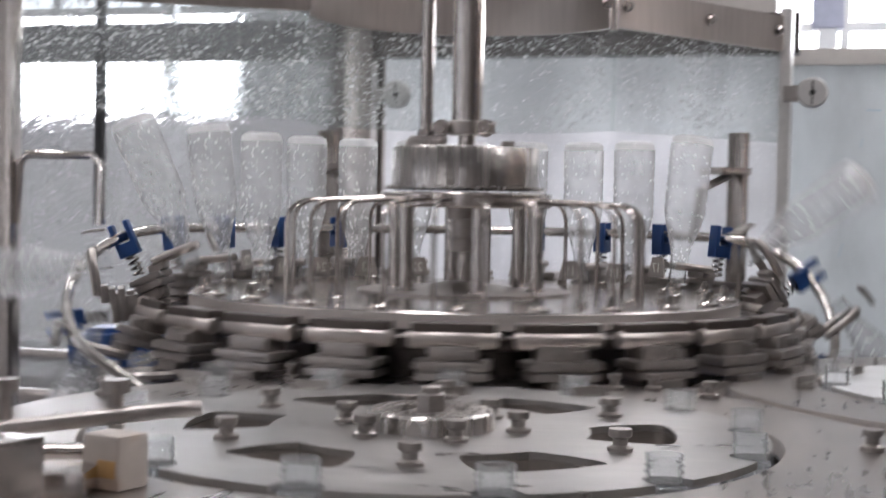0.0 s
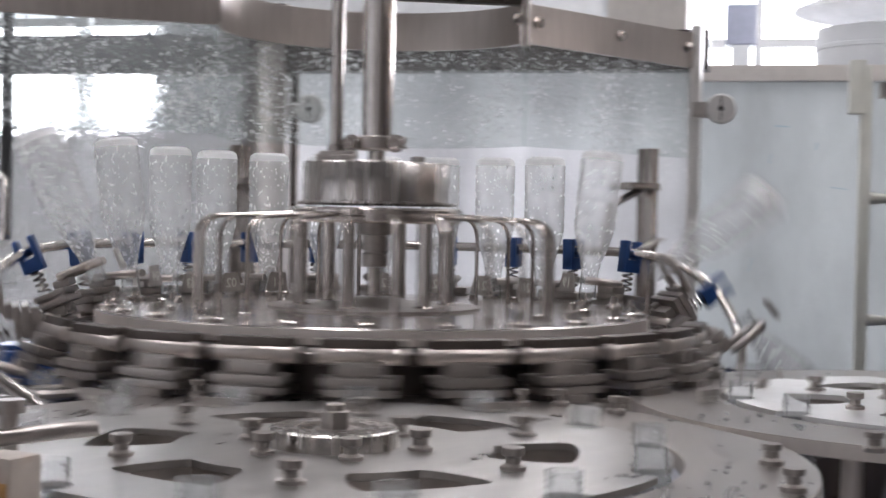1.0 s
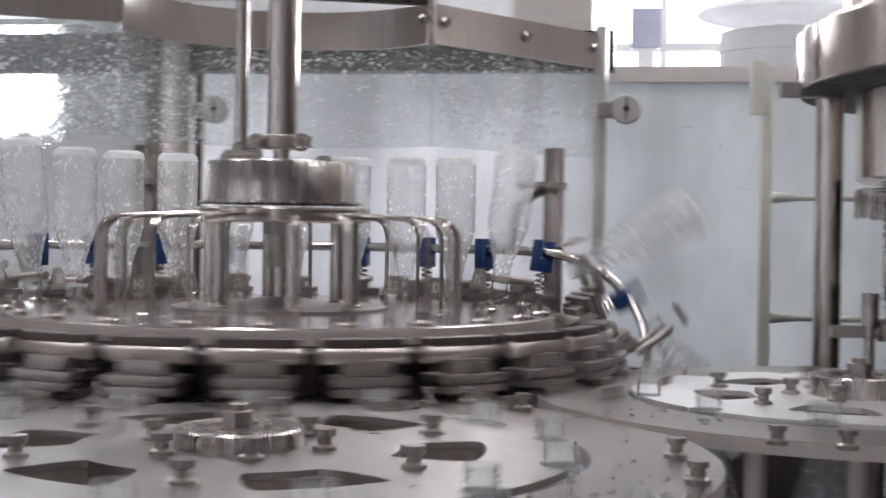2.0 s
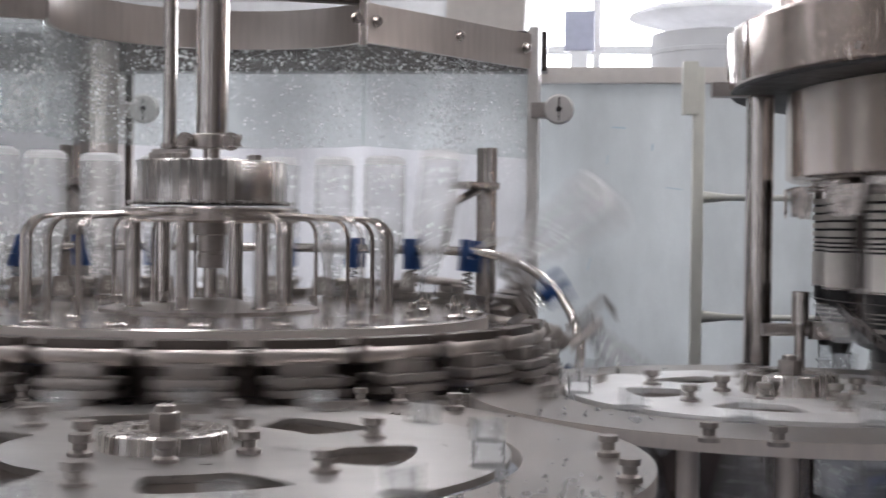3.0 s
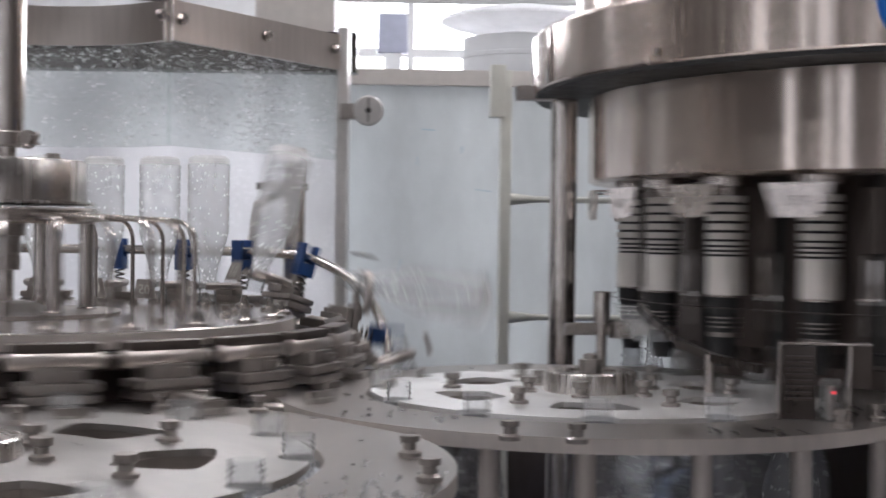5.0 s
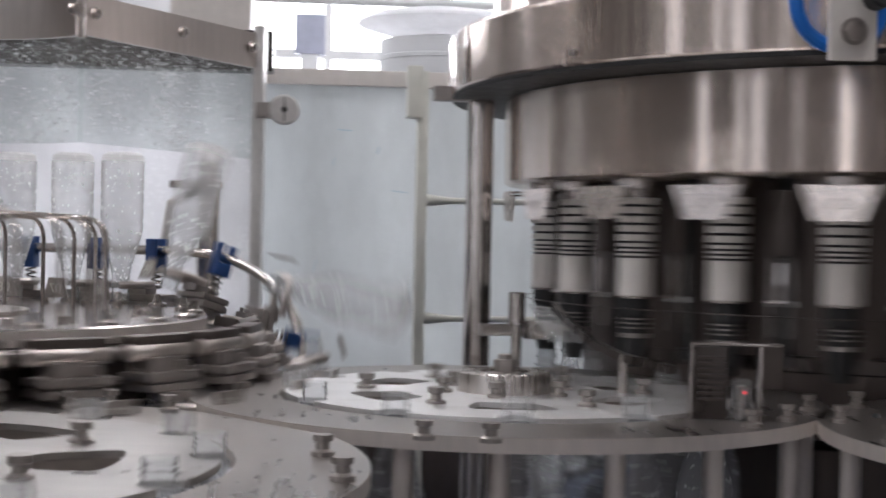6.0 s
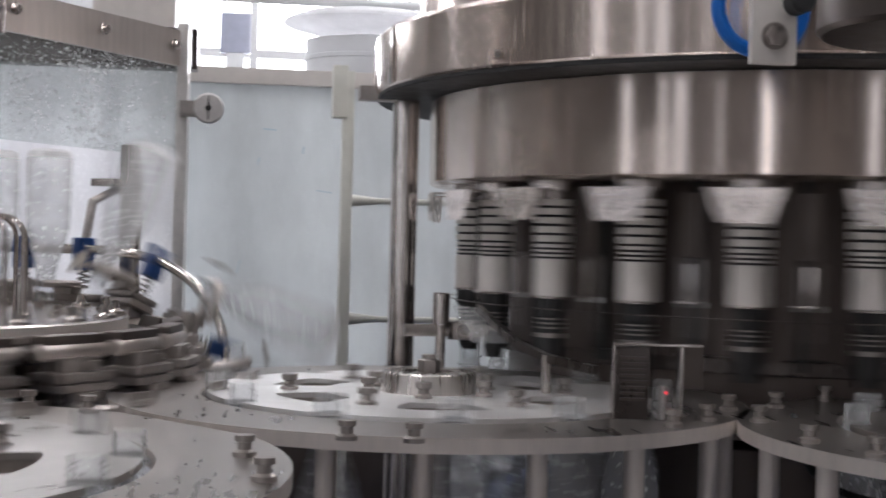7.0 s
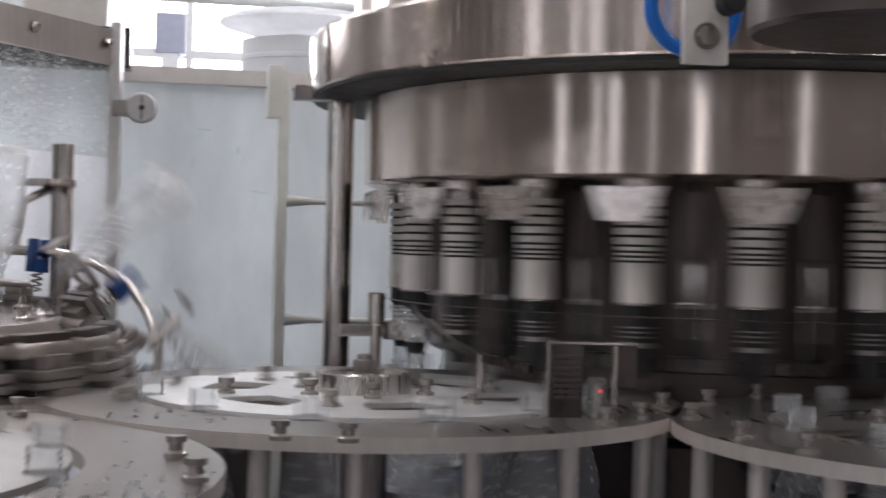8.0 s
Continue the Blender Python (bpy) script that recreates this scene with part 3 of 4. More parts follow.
def rinser_carousel():
    ob = thing("rinser_carousel", "turning stainless bottle rinser carousel with spray tubes and grippers", "rinser carousel", at(*RINSER, DROP))
    lit_edge(part("ring_plate", ring(0.15, 0.384, 1.160, 1.182, 0.002, 128), STEEL, ob))
    part("inner_plate", lathe([(0, 1.178), (0.15, 1.178), (0.15, 1.186), (0.06, 1.188), (0.04, 1.196), (0.025, 1.198), (0, 1.198)], 48), CAST, ob)
    # dark steel here stands in for the shade between the grippers
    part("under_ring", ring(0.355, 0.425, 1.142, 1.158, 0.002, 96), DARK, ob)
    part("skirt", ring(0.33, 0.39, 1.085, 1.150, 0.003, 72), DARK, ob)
    part("manifold", lathe([(0, 1.302), (0.118, 1.302), (0.122, 1.305), (0.122, 1.320), (0.118, 1.323), (0, 1.323)], 64), STEEL, ob)
    part("core", lathe([(0, 1.240), (0.018, 1.240), (0.019, 1.241), (0.019, 1.258), (0.0175, 1.259), (0.0175, 1.262), (0.019, 1.263), (0.019, 1.285), (0.025, 1.286), (0.025, 1.302), (0, 1.302)], 28), CAST, ob)
    part("core_pin", drum(0.010, 1.195, 1.242, 0.001, 20), POLISH, ob)
    first = None
    for k in range(6):
        m = at(*polar((0, 0), 0.105, 60 * k + 12), 1.182)
        if first is None:
            first = part("standoff", lathe([(0, 0), (0.014, 0), (0.014, 0.006), (0.0105, 0.008), (0.0105, 0.122), (0, 0.122)], 20), POLISH, ob, m=m)
        else:
            again(first, ob, m)
    first = None
    for k in range(24):             # spray tubes
        m = pose(0, 0, 0, 0, 0, 15 * k + 7.5)
        if first is None:
            pts = [(0.11, 0, 1.314), (0.220, 0, 1.309)]
            pts += [(0.220 + 0.030 * math.sin(radians(a)), 0, 1.279 + 0.030 * math.cos(radians(a))) for a in range(10, 91, 16)]
            pts += [(0.250, 0, 1.23), (0.250, 0, 1.18)]
            first = part("spray_tube", tube(pts, 0.0031, 10), STEEL, ob, m=m)
        else:
            again(first, ob, m)
    first = None
    for k in range(24):
        m = at(*polar((0, 0), 0.300, 15 * k), 1.182, 15 * k)
        if first is None:
            first = part("bolt", hex_bolt(bmesh.new(), Matrix(), 0.006, 0.007), POLISH, ob, m=m)
        else:
            again(first, ob, m)
    # nozzle blocks under the inverted necks
    first = None
    for k in range(24):
        m = at(*polar((0, 0), 0.366, 15 * k), 1.181, 15 * k)
        if first is None:
            bm = lathe([(0, 0), (0.014, 0), (0.014, 0.005), (0.007, 0.008), (0.004, 0.019), (0, 0.019)], 14)
            first = part("nozzle", bm, POLISH, ob, m=m)
        else:
            again(first, ob, m)
    # grippers, with the origin on the pivot and the bottle hanging on the +x side
    sleeve = lathe([(0, -0.050), (0.008, -0.050), (0.0105, -0.046), (0.0105, 0.046), (0.008, 0.050), (0, 0.050)], 20, None, pose(0.006, 0, 0.003, 90, 0, 0))
    # the head's darker steel holds the shadow close to the ring
    head_me = mesh_of("gripper_head", box(0.026, 0.094, 0.014, 0.004, m=at(0.000, 0, 0.007)), PANEL)
    body = box(0.034, 0.056, 0.016, 0.003, m=at(0.008, 0, -0.019))
    box(0.006, 0.016, 0.010, 0.001, body, at(0.028, 0.018, -0.017))
    clip = box(0.044, 0.084, 0.009, 0.003, m=at(0.014, 0, -0.028))
    box(0.036, 0.072, 0.003, 0.001, clip, at(0.012, 0, -0.031))
    box(0.046, 0.080, 0.009, 0.003, clip, at(0.014, 0, -0.040))
    box(0.024, 0.040, 0.012, 0.003, clip, at(0.030, 0, -0.052))
    body_me, clip_me = mesh_of("gripper_body", body, CAST), mesh_of("clip", clip, CAST)
    jaw_me = [mesh_of("jaw", tube([(0.03, 0.022 * s, -0.055), (0.060, 0.026 * s, -0.055), (0.078, 0.021 * s, -0.055), (0.090, 0.012 * s, -0.055)], 0.006, 8), CAST) for s in (-1, 1)]
    sleeve_me = mesh_of("gripper", sleeve, SATIN)
    plate_me = mesh_of("number_plate", sheet([[(-0.021, -0.014), (0.021, -0.014), (0.013, 0.016), (-0.013, 0.016)]], -0.0015, 0.0015), CAST)
    bm = bmesh.new()
    box(0.030, 0.020, 0.020, 0.003, bm, at(0, 0, -0.096))
    box(0.007, 0.020, 0.050, 0.002, bm, at(0.0115, 0, -0.126))
    box(0.007, 0.020, 0.050, 0.002, bm, at(-0.0115, 0, -0.126))
    block_me = mesh_of("guide_block", bm, BLUE)
    coil = tube([(0.008 * math.cos(i * 0.7), 0.008 * math.sin(i * 0.7), -0.045 - 0.050 * i / 54) for i in range(55)], 0.0016, 6)
    coil_me = mesh_of("spring", coil, POLISH)
    out = []
    for k in range(24):
        g = new("gripper", sleeve_me)
        g.parent = ob
        for name, me, m, label in (("number_plate", plate_me, at(0.115, 0, -0.048) @ pose(0, 0, 0, -90, 0, -90), "small steel plate with an engraved number"),
                                   ("guide_block", block_me, Matrix(), "blue plastic forked guide block"),
                                   ("spring", coil_me, Matrix(), "bright coil spring"), ("gripper_head", head_me, Matrix(), ""), ("gripper_body", body_me, Matrix(), ""), ("clip", clip_me, Matrix(), ""),
                                   ("jaw", jaw_me[0], Matrix(), ""), ("jaw", jaw_me[1], Matrix(), "")):
            o = new(name, me)
            o.parent, o.matrix_basis = g, m
            tagged(o, label)
        n = new("number", number_mesh((k - 4) % 24 + 1))
        n.parent = g
        n.matrix_basis = at(0.117, 0, -0.0475) @ pose(0, 0, 0, -90, 0, -90)
        o = part("plate_arm", box(0.07, 0.014, 0.006, 0.001, m=at(0.080, 0, -0.038)), CAST, g) if k == 0 else again(out[0].children[-1], g, Matrix())
        out.append(g)
    return ob, out


carousel, grippers = rinser_carousel()


def cam_rail():
    ob = thing("flip_rail", "bent polished steel cam rail that turns the bottles over", "cam rail", at(*RINSER, 0))
    pts = []
    for i in range(0, 181):
        th = -98 + 236 * i / 180
        f = radians(flip(th))
        pts.append((*polar((0, 0), R_PIVOT + 0.108 * math.sin(f), FAR - th), Z_PIVOT + 0.108 * math.cos(f)))
    # the infeed end swings down in front of the carousel
    low = [(-0.120, -0.570, 1.055), (-0.167, -0.566, 1.0745), (-0.208, -0.557, 1.0915), (-0.263, -0.520, 1.105), (-0.320, -0.474, 1.117), (-0.387, -0.399, 1.130), (-0.450, -0.310, 1.148)]
    low = [tuple(a + (b - a) * k / 6 for a, b in zip(p, q)) for p, q in zip(low, low[1:] + pts[:1]) for k in range(6)]
    pts = low + pts
    for _ in range(14):
        pts = [pts[0]] + [tuple((a + 2 * b + c) / 4 for a, b, c in zip(p, q, r)) for p, q, r in zip(pts, pts[1:], pts[2:])] + [pts[-1]]
    part("rail", tube(pts, 0.0075, 12), POLISH, ob)
    for th in (-25, 54):
        x, y = polar((0, 0), 0.56, FAR - th)
        p = part("support", box(0.034, 0.014, 0.735, 0.002), STEEL, ob, m=at(x, y, 0.69, FAR - th + 90))
        part("bracket", box(0.05, 0.07, 0.012, 0.002), STEEL, p, m=at(0, 0.03, 0.665))
        part("hook", tube([(0, 0.02, 0.665), (0, 0.085, 0.64), (0, 0.10, 0.57)], 0.007, 8), CAST, p)
    return ob


cam_rail()


# ---------------------------------------------------------------- filler
VALVE_ONE = 6


def filler():
    fixed = thing("filler_tank", "large brushed stainless filler tank with a flanged rim", "filler tank", at(*FILLER, 0))
    part("rim", lathe([(0.645, 1.500), (0.647, 1.500), (0.650, 1.503), (0.652, 1.580), (0.647, 1.586), (0.575, 1.588), (0.575, 1.600), (0.585, 1.604), (0.585, 1.690), (0.52, 1.75), (0, 1.80)], 128), DRUM, fixed)
    # a black ring closes the rim from below
    part("underside", ring(0.52, 0.6475, 1.494, 1.500, 0.001, 128), BLACK, fixed, "black ring under the rim")
    first = None
    for a in range(5, 365, 30):
        x, y = polar((0, 0), 0.651, a)
        m = at(x, y, 1.515, a) @ pose(0, 0, 0, 0, 90, 0)
        first = again(first, fixed, m) if first else part("rim_bolt", hex_bolt(bmesh.new(), Matrix(), 0.005, 0.003, False), CAST, fixed, m=m)
    first = None
    for a in (172, 190, 262, 330):
        x, y = polar((0, 0), 0.652, a)
        m = at(x, y, 1.502, a)
        first = again(first, fixed, m) if first else part("rim_joint", box(0.004, 0.020, 0.080, 0.001), POLISH, fixed, m=m)
    rot = thing("filler_carousel", "turning stainless filler carousel with a ring of filling valves", "filler carousel", at(*FILLER, 0))
    part("drum", lathe([(0.40, 1.367), (0.560, 1.367), (0.565, 1.370), (0.566, 1.492), (0.40, 1.492)], 128), DRUM, rot)
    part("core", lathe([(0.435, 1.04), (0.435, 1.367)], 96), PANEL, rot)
    part("lower_ring", ring(0.30, 0.46, 1.125, 1.145, 0.002, 96), DARK, rot)
    valve = lathe([(0, 1.340), (0.022, 1.340), (0.022, 1.352), (0.030, 1.353), (0.030, 1.366), (0, 1.366)], 24)
    vm = mesh_of("valve", valve, STEEL)
    dm = mesh_of("bellows", lathe([(0, 1.258), (0.0205, 1.258), (0.0205, 1.342), (0, 1.342)], 24), BLACK)
    rings = [mesh_of("washer", ring(0.019, r, z, z + h, 0.0008, 24), WHITE) for z, h, r in
             ((1.2655, 0.0030, 0.0235), (1.2715, 0.0030, 0.0235), (1.2775, 0.0045, 0.0235), (1.285, 0.0085, 0.0245), (1.297, 0.0085, 0.0245), (1.309, 0.0085, 0.0245), (1.321, 0.0085, 0.0245), (1.333, 0.0085, 0.0245))]
    wm = mesh_of("sleeve", lathe([(0, 1.2125), (0.0225, 1.2125), (0.0237, 1.214), (0.0237, 1.260), (0.0225, 1.2625), (0, 1.2625)], 28), WHITE)
    rim = mesh_of("sleeve_rim", ring(0.019, 0.0250, 1.2100, 1.2124, 0.0006, 28), POLISH)
    tm = mesh_of("nozzle", lathe([(0, 1.12), (0.012, 1.12), (0.0175, 1.14), (0.0175, 1.19), (0, 1.19)], 24), BLACK)
    capm = mesh_of("nozzle_cap", lathe([(0, 1.188), (0.0195, 1.188), (0.0205, 1.190), (0.0205, 1.210), (0, 1.210)], 24), BLACK)
    # bent number plate: an arm and a tapered flange before the valve
    arm = box(0.070, 0.034, 0.003, 0.0008, m=at(0.030, 0, 1.3525))
    arm_me = mesh_of("plate_arm", arm, POLISH)
    flange = sheet([[(-0.0275, 0.0), (0.0275, 0.0), (0.0435, 0.042), (-0.0435, 0.042)]], -0.001, 0.001)
    bmesh.ops.transform(flange, matrix=at(0.064, 0, 1.3125) @ pose(0, 0, 0, 90, 0, 90), verts=flange.verts)
    cm = mesh_of("number_plate", flange, TAG)
    clasp = mesh_of("rod_bracket", box(0.003, 0.007, 0.046, 0.001, m=at(0, 0, 1.216)), POLISH)
    hook = mesh_of("rod_hook", box(0.004, 0.020, 0.004, 0.001, m=at(0, -0.006, 1.212)), STEEL)
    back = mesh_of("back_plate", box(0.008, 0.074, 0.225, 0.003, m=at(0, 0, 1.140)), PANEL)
    seam = mesh_of("seam_strip", box(0.010, 0.012, 0.235, 0.002, m=at(0, 0, 1.132)), BLACK)
    pin = mesh_of("guide_rod", tube([(0, 0, 1.170), (0, 0, 1.268)], 0.0014, 8), STEEL)
    tip = mesh_of("rod_nut", lathe([(0, 1.208), (0.0036, 1.208), (0.0036, 1.215), (0, 1.215)], 6), DISC)
    bar = mesh_of("hanger_bar", box(0.010, 0.020, 0.080, 0.002, m=at(0, 0, 1.270)), PANEL)
    low = [mesh_of("seal_ring", ring(0.0165, 0.0190, z, z + h, 0.0006, 24), CAST) for z, h in ((1.158, 0.006), (1.170, 0.002), (1.176, 0.002), (1.182, 0.002))]
    for k in range(22):
        a = 360 * k / 22
        x, y = polar((0, 0), 0.50, a)
        v = new("valve", vm)
        v.parent, v.matrix_basis = rot, at(x, y, 0, a)
        plate = new("number_plate", cm)
        plate.parent = v
        tagged(plate, "tapered satin steel number plate")
        o = new("number", number_mesh((k + VALVE_ONE) % 22 + 1, 0.019, CAST, False))
        o.parent, o.matrix_basis = v, at(0.0655, 0, 1.332) @ pose(0, 0, 0, 90, 0, 90)
        for name, me, m, label in (("bellows", dm, Matrix(), "black rubber core of the valve"), ("sleeve", wm, Matrix(), "pale plastic valve sleeve"), ("sleeve_rim", rim, Matrix(), ""),
                                   ("nozzle", tm, Matrix(), "black filling nozzle"), ("nozzle_cap", capm, Matrix(), "black rubber nozzle cap"), ("plate_arm", arm_me, Matrix(), ""),
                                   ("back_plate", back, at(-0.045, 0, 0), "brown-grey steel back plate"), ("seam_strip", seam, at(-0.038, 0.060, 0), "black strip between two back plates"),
                                   ("rod_bracket", clasp, at(0.002, 0.071, 0), ""), ("rod_hook", hook, at(0.002, 0.071, 0), ""), ("guide_rod", pin, at(-0.002, 0.060, 0), ""), ("guide_rod", pin, at(-0.006, 0.083, 0), ""), ("rod_nut", tip, at(-0.002, 0.060, 0), ""), ("rod_nut", tip, at(-0.006, 0.083, 0), ""),
                                   ("hanger_bar", bar, at(-0.004, 0.069, 0), ""), *(("seal_ring", me, Matrix(), "") for me in low), *(("washer", me, Matrix(), "pale plastic washer") for me in rings)):
            o = new(name, me)
            o.parent, o.matrix_basis = v, m
            tagged(o, label)
    part("guard_ring", ring(0.528, 0.5305, 1.196, 1.1975, 0.0005, 128), DARK, rot)
    return rot


filler_rotor = filler()


def filler_base():
    ob = thing("filler_pedestal", "navy painted pedestal drum under the filler with blue seal", "pedestal", at(*FILLER, 0.69))
    part("drum", lathe([(0, 0), (0.47, 0), (0.47, 0.16), (0.45, 0.175), (0, 0.175)], 96), NAVY, ob)
    part("seal", ring(0.43, 0.475, 0.175, 0.20, 0.004, 96), BLUE, ob, "dark blue rubber seal")
    part("core", drum(0.36, 0.175, 0.33, 0.003, 96), PANEL, ob, "brown-grey steel core")
    for k, (c, h) in enumerate(((STAR_MID, 0.12), (STAR_IN, 0.12), (STAR_OUT, 0.12))):
        b = thing("star_bearing", "white enamelled bearing housing under a star wheel", "bearing", at(*c, 0.69), "star bearings")
        part("housing", lathe([(0, 0), (0.11, 0), (0.11, 0.02), (0.075, 0.03), (0.065, h), (0, h)], 40), WHITE, b)
        part("flange", ring(0.075, 0.115, 0.02, 0.032, 0.002, 40), BLUE, b, "dark blue flange")


filler_base()


def columns():
    ob = thing("support_column", "polished steel column carrying the filler rim", "column", at(0.238, 2.155, 0.69))
    part("pole", drum(0.0205, 0, 0.815, 0.002, 32), POLISH, ob)
    part("collar", drum(0.03, 0, 0.03, 0.003, 32), STEEL, ob)
    part("lug", box(0.085, 0.03, 0.022, 0.003), CAST, ob, m=at(-0.03, 0, 0.802))
    c = copy_thing(ob, at(1.45, 2.2, 0.69))
    tagged(c, "polished steel column carrying the far side of the filler rim")


columns()


def rim_fittings():
    ob = thing("hose_bracket", "white steel bracket with bright blue hose on filler rim", "bracket", at(0.556, 1.478, 1.545))
    part("plate", box(0.05, 0.012, 0.13, 0.002), WHITE, ob, m=at(0, -0.012, -0.065))
    part("hose", tube([(0.048 * math.cos(radians(a)), 0, 0.048 * math.sin(radians(a))) for a in range(0, 360, 12)], 0.008, 10, closed=True), BRIGHT_BLUE, ob, "bright blue plastic hose", m=at(-0.005, 0.012, 0.0))
    part("bolt", hex_bolt(bmesh.new(), pose(0, -0.018, -0.035, 90, 0, 0), 0.011, 0.006), CAST, ob)
    part("knob", drum(0.014, 0, 0.03, 0.003, 16), BLACK, ob, "black knob", m=pose(0.02, -0.02, 0.0, 90, 30, 0))
    ob2 = thing("drive_motor", "dark steel drum of a drive hanging over the filler", "motor", at(0.570, 1.085, 1.458))
    part("housing", lathe([(0, 0), (0.109, 0), (0.113, 0.004), (0.113, 0.3), (0, 0.3)], 64), PANEL, ob2)
    part("hanger", drum(0.03, 0.3, 5.2 - 1.458, 0.002, 20), STEEL, ob2)


rim_fittings()


# ---------------------------------------------------------------- enclosure behind the machine
def wall_strip(points, z0, z1, t):
    """A standing strip of even thickness along a line in plan."""
    pts = [Vector((x, y)) for x, y in points]
    left, right = [], []
    for i, p in enumerate(pts):
        d = (pts[min(i + 1, len(pts) - 1)] - pts[max(i - 1, 0)]).normalized()
        n = Vector((-d.y, d.x)) * t / 2
        left.append(tuple(p + n)), right.append(tuple(p - n))
    return sheet([left + right[::-1]], z0, z1)


def arc3(a, b, c, n=24):
    (ax, ay), (bx, by), (cx, cy) = a, b, c
    d = 2 * (ax * (by - cy) + bx * (cy - ay) + cx * (ay - by))
    ux = ((ax * ax + ay * ay) * (by - cy) + (bx * bx + by * by) * (cy - ay) + (cx * cx + cy * cy) * (ay - by)) / d
    uy = ((ax * ax + ay * ay) * (cx - bx) + (bx * bx + by * by) * (ax - cx) + (cx * cx + cy * cy) * (bx - ax)) / d
    r = math.hypot(ax - ux, ay - uy)
    a0, a1, a2 = (math.degrees(math.atan2(y - uy, x - ux)) for x, y in (a, b, c))
    a0, a1, a2 = a0 % 360, a1 % 360, a2 % 360
    if not min(a0, a2) < a1 < max(a0, a2):
        a0 += 360 if a0 < a2 else 0
        a2 += 360 if a2 < a0 - 360 else 0
    return circle(r, n, ux, uy, a0, a2)


HOOD = [(-1.255, 1.865), (-0.850, 2.097), (-0.705, 2.475), (-0.402, 2.393), (-0.137, 2.794)]


def beads(bm, points, z0, z1, count, rnd):
    """Flattened drops of water scattered over the near side of a standing strip."""
    for i in range(count):
        u = rnd.random() * (len(points) - 1)
        j = int(u)
        (ax, ay), (bx, by) = points[j], points[j + 1]
        f = u - j
        d = Vector((bx - ax, by - ay)).normalized()
        n = Vector((d.y, -d.x))
        if n.y > 0:
            n = -n
        r = 0.0007 + 0.0019 * rnd.random() ** 2.5
        z = z0 + (z1 - z0) * rnd.random()
        m = at(ax + (bx - ax) * f + n.x * 0.0021, ay + (by - ay) * f + n.y * 0.0021, z, math.degrees(math.atan2(d.y, d.x)))
        size = Matrix.Diagonal((r * rnd.uniform(0.9, 1.5), r * 0.6, r * rnd.uniform(0.8, 1.3), 1))
        bmesh.ops.create_icosphere(bm, subdivisions=1, radius=1, matrix=m @ size)


def hood():
    ob = thing("splash_hood", "stainless hood rail with a wet acrylic splash curtain", "splash hood")
    mid = arc3(HOOD[1], HOOD[2], HOOD[3])
    for name, pts in (("left", HOOD[:2]), ("mid", mid), ("right", HOOD[3:])):
        part("rail", wall_strip(pts, 1.603 if name == "left" else 1.607, 1.675, 0.012), SATIN, ob)
        part("curtain", wall_strip(pts, 1.430, 1.640, 0.004), ACRYLIC, ob, "clear wet acrylic curtain")
    part("end_post", box(0.022, 0.03, 1.0, 0.002), DISC, ob, m=at(-0.128, 2.80, 0.69, -8))
    rnd = random.Random(21)
    wet = bmesh.new()
    for pts, count in ((HOOD[:2], 260), (mid, 620), (HOOD[3:], 420)):
        beads(wet, pts, 1.434, 1.625, count, rnd)
    tagged(part("condensation", wet, BEAD, ob), "clear beads of water on the curtain", kind="stuff")
    part("joint", box(0.014, 0.02, 0.08, 0.002), STEEL, ob, m=at(-0.402, 2.388, 1.60))
    (ax, ay), (bx, by) = HOOD[3], HOOD[4]
    turn = math.degrees(math.atan2(by - ay, bx - ax))
    first = None
    for k in (0.05, 0.52, 0.95, -0.06):
        x, y = ax + (bx - ax) * k, ay + (by - ay) * k
        m = at(x + 0.006, y - 0.008, 1.645, turn) @ pose(0, 0, 0, 90, 0, 0)
        if first is None:
            first = part("bolt", hex_bolt(bmesh.new(), Matrix(), 0.008, 0.008), POLISH, ob, m=m)
        else:
            again(first, ob, m)
    part("cross_bar", box(0.47, 0.024, 0.03, 0.003), DARK, ob, m=at(-0.625, 2.31, 1.672, 22))
    k = thing("clamp_knob", "round turned steel clamp knob on a small block", "knob", at(-0.077, 2.76, 1.523))
    part("wheel", lathe([(0, 0), (0.026, 0), (0.029, 0.003), (0.029, 0.018), (0.026, 0.021), (0.006, 0.022), (0.005, 0.018), (0, 0.018)], 36), DISC, k, m=pose(0, -0.01, 0, 90, 0, 0))
    part("block", box(0.05, 0.03, 0.03, 0.003), CAST, k, m=at(-0.03, 0.006, -0.015))
    part("screw", drum(0.0055, 0, 0.004, 0.001, 12), BLACK, k, "dark sunk screw", m=pose(0, -0.0275, 0, 90, 0, 0))
    part("slot", box(0.0025, 0.002, 0.046, 0.0005), DARK, k, m=at(0, -0.0315, -0.023))
    copy_thing(k, at(-0.894, 2.74, 1.52))


hood()


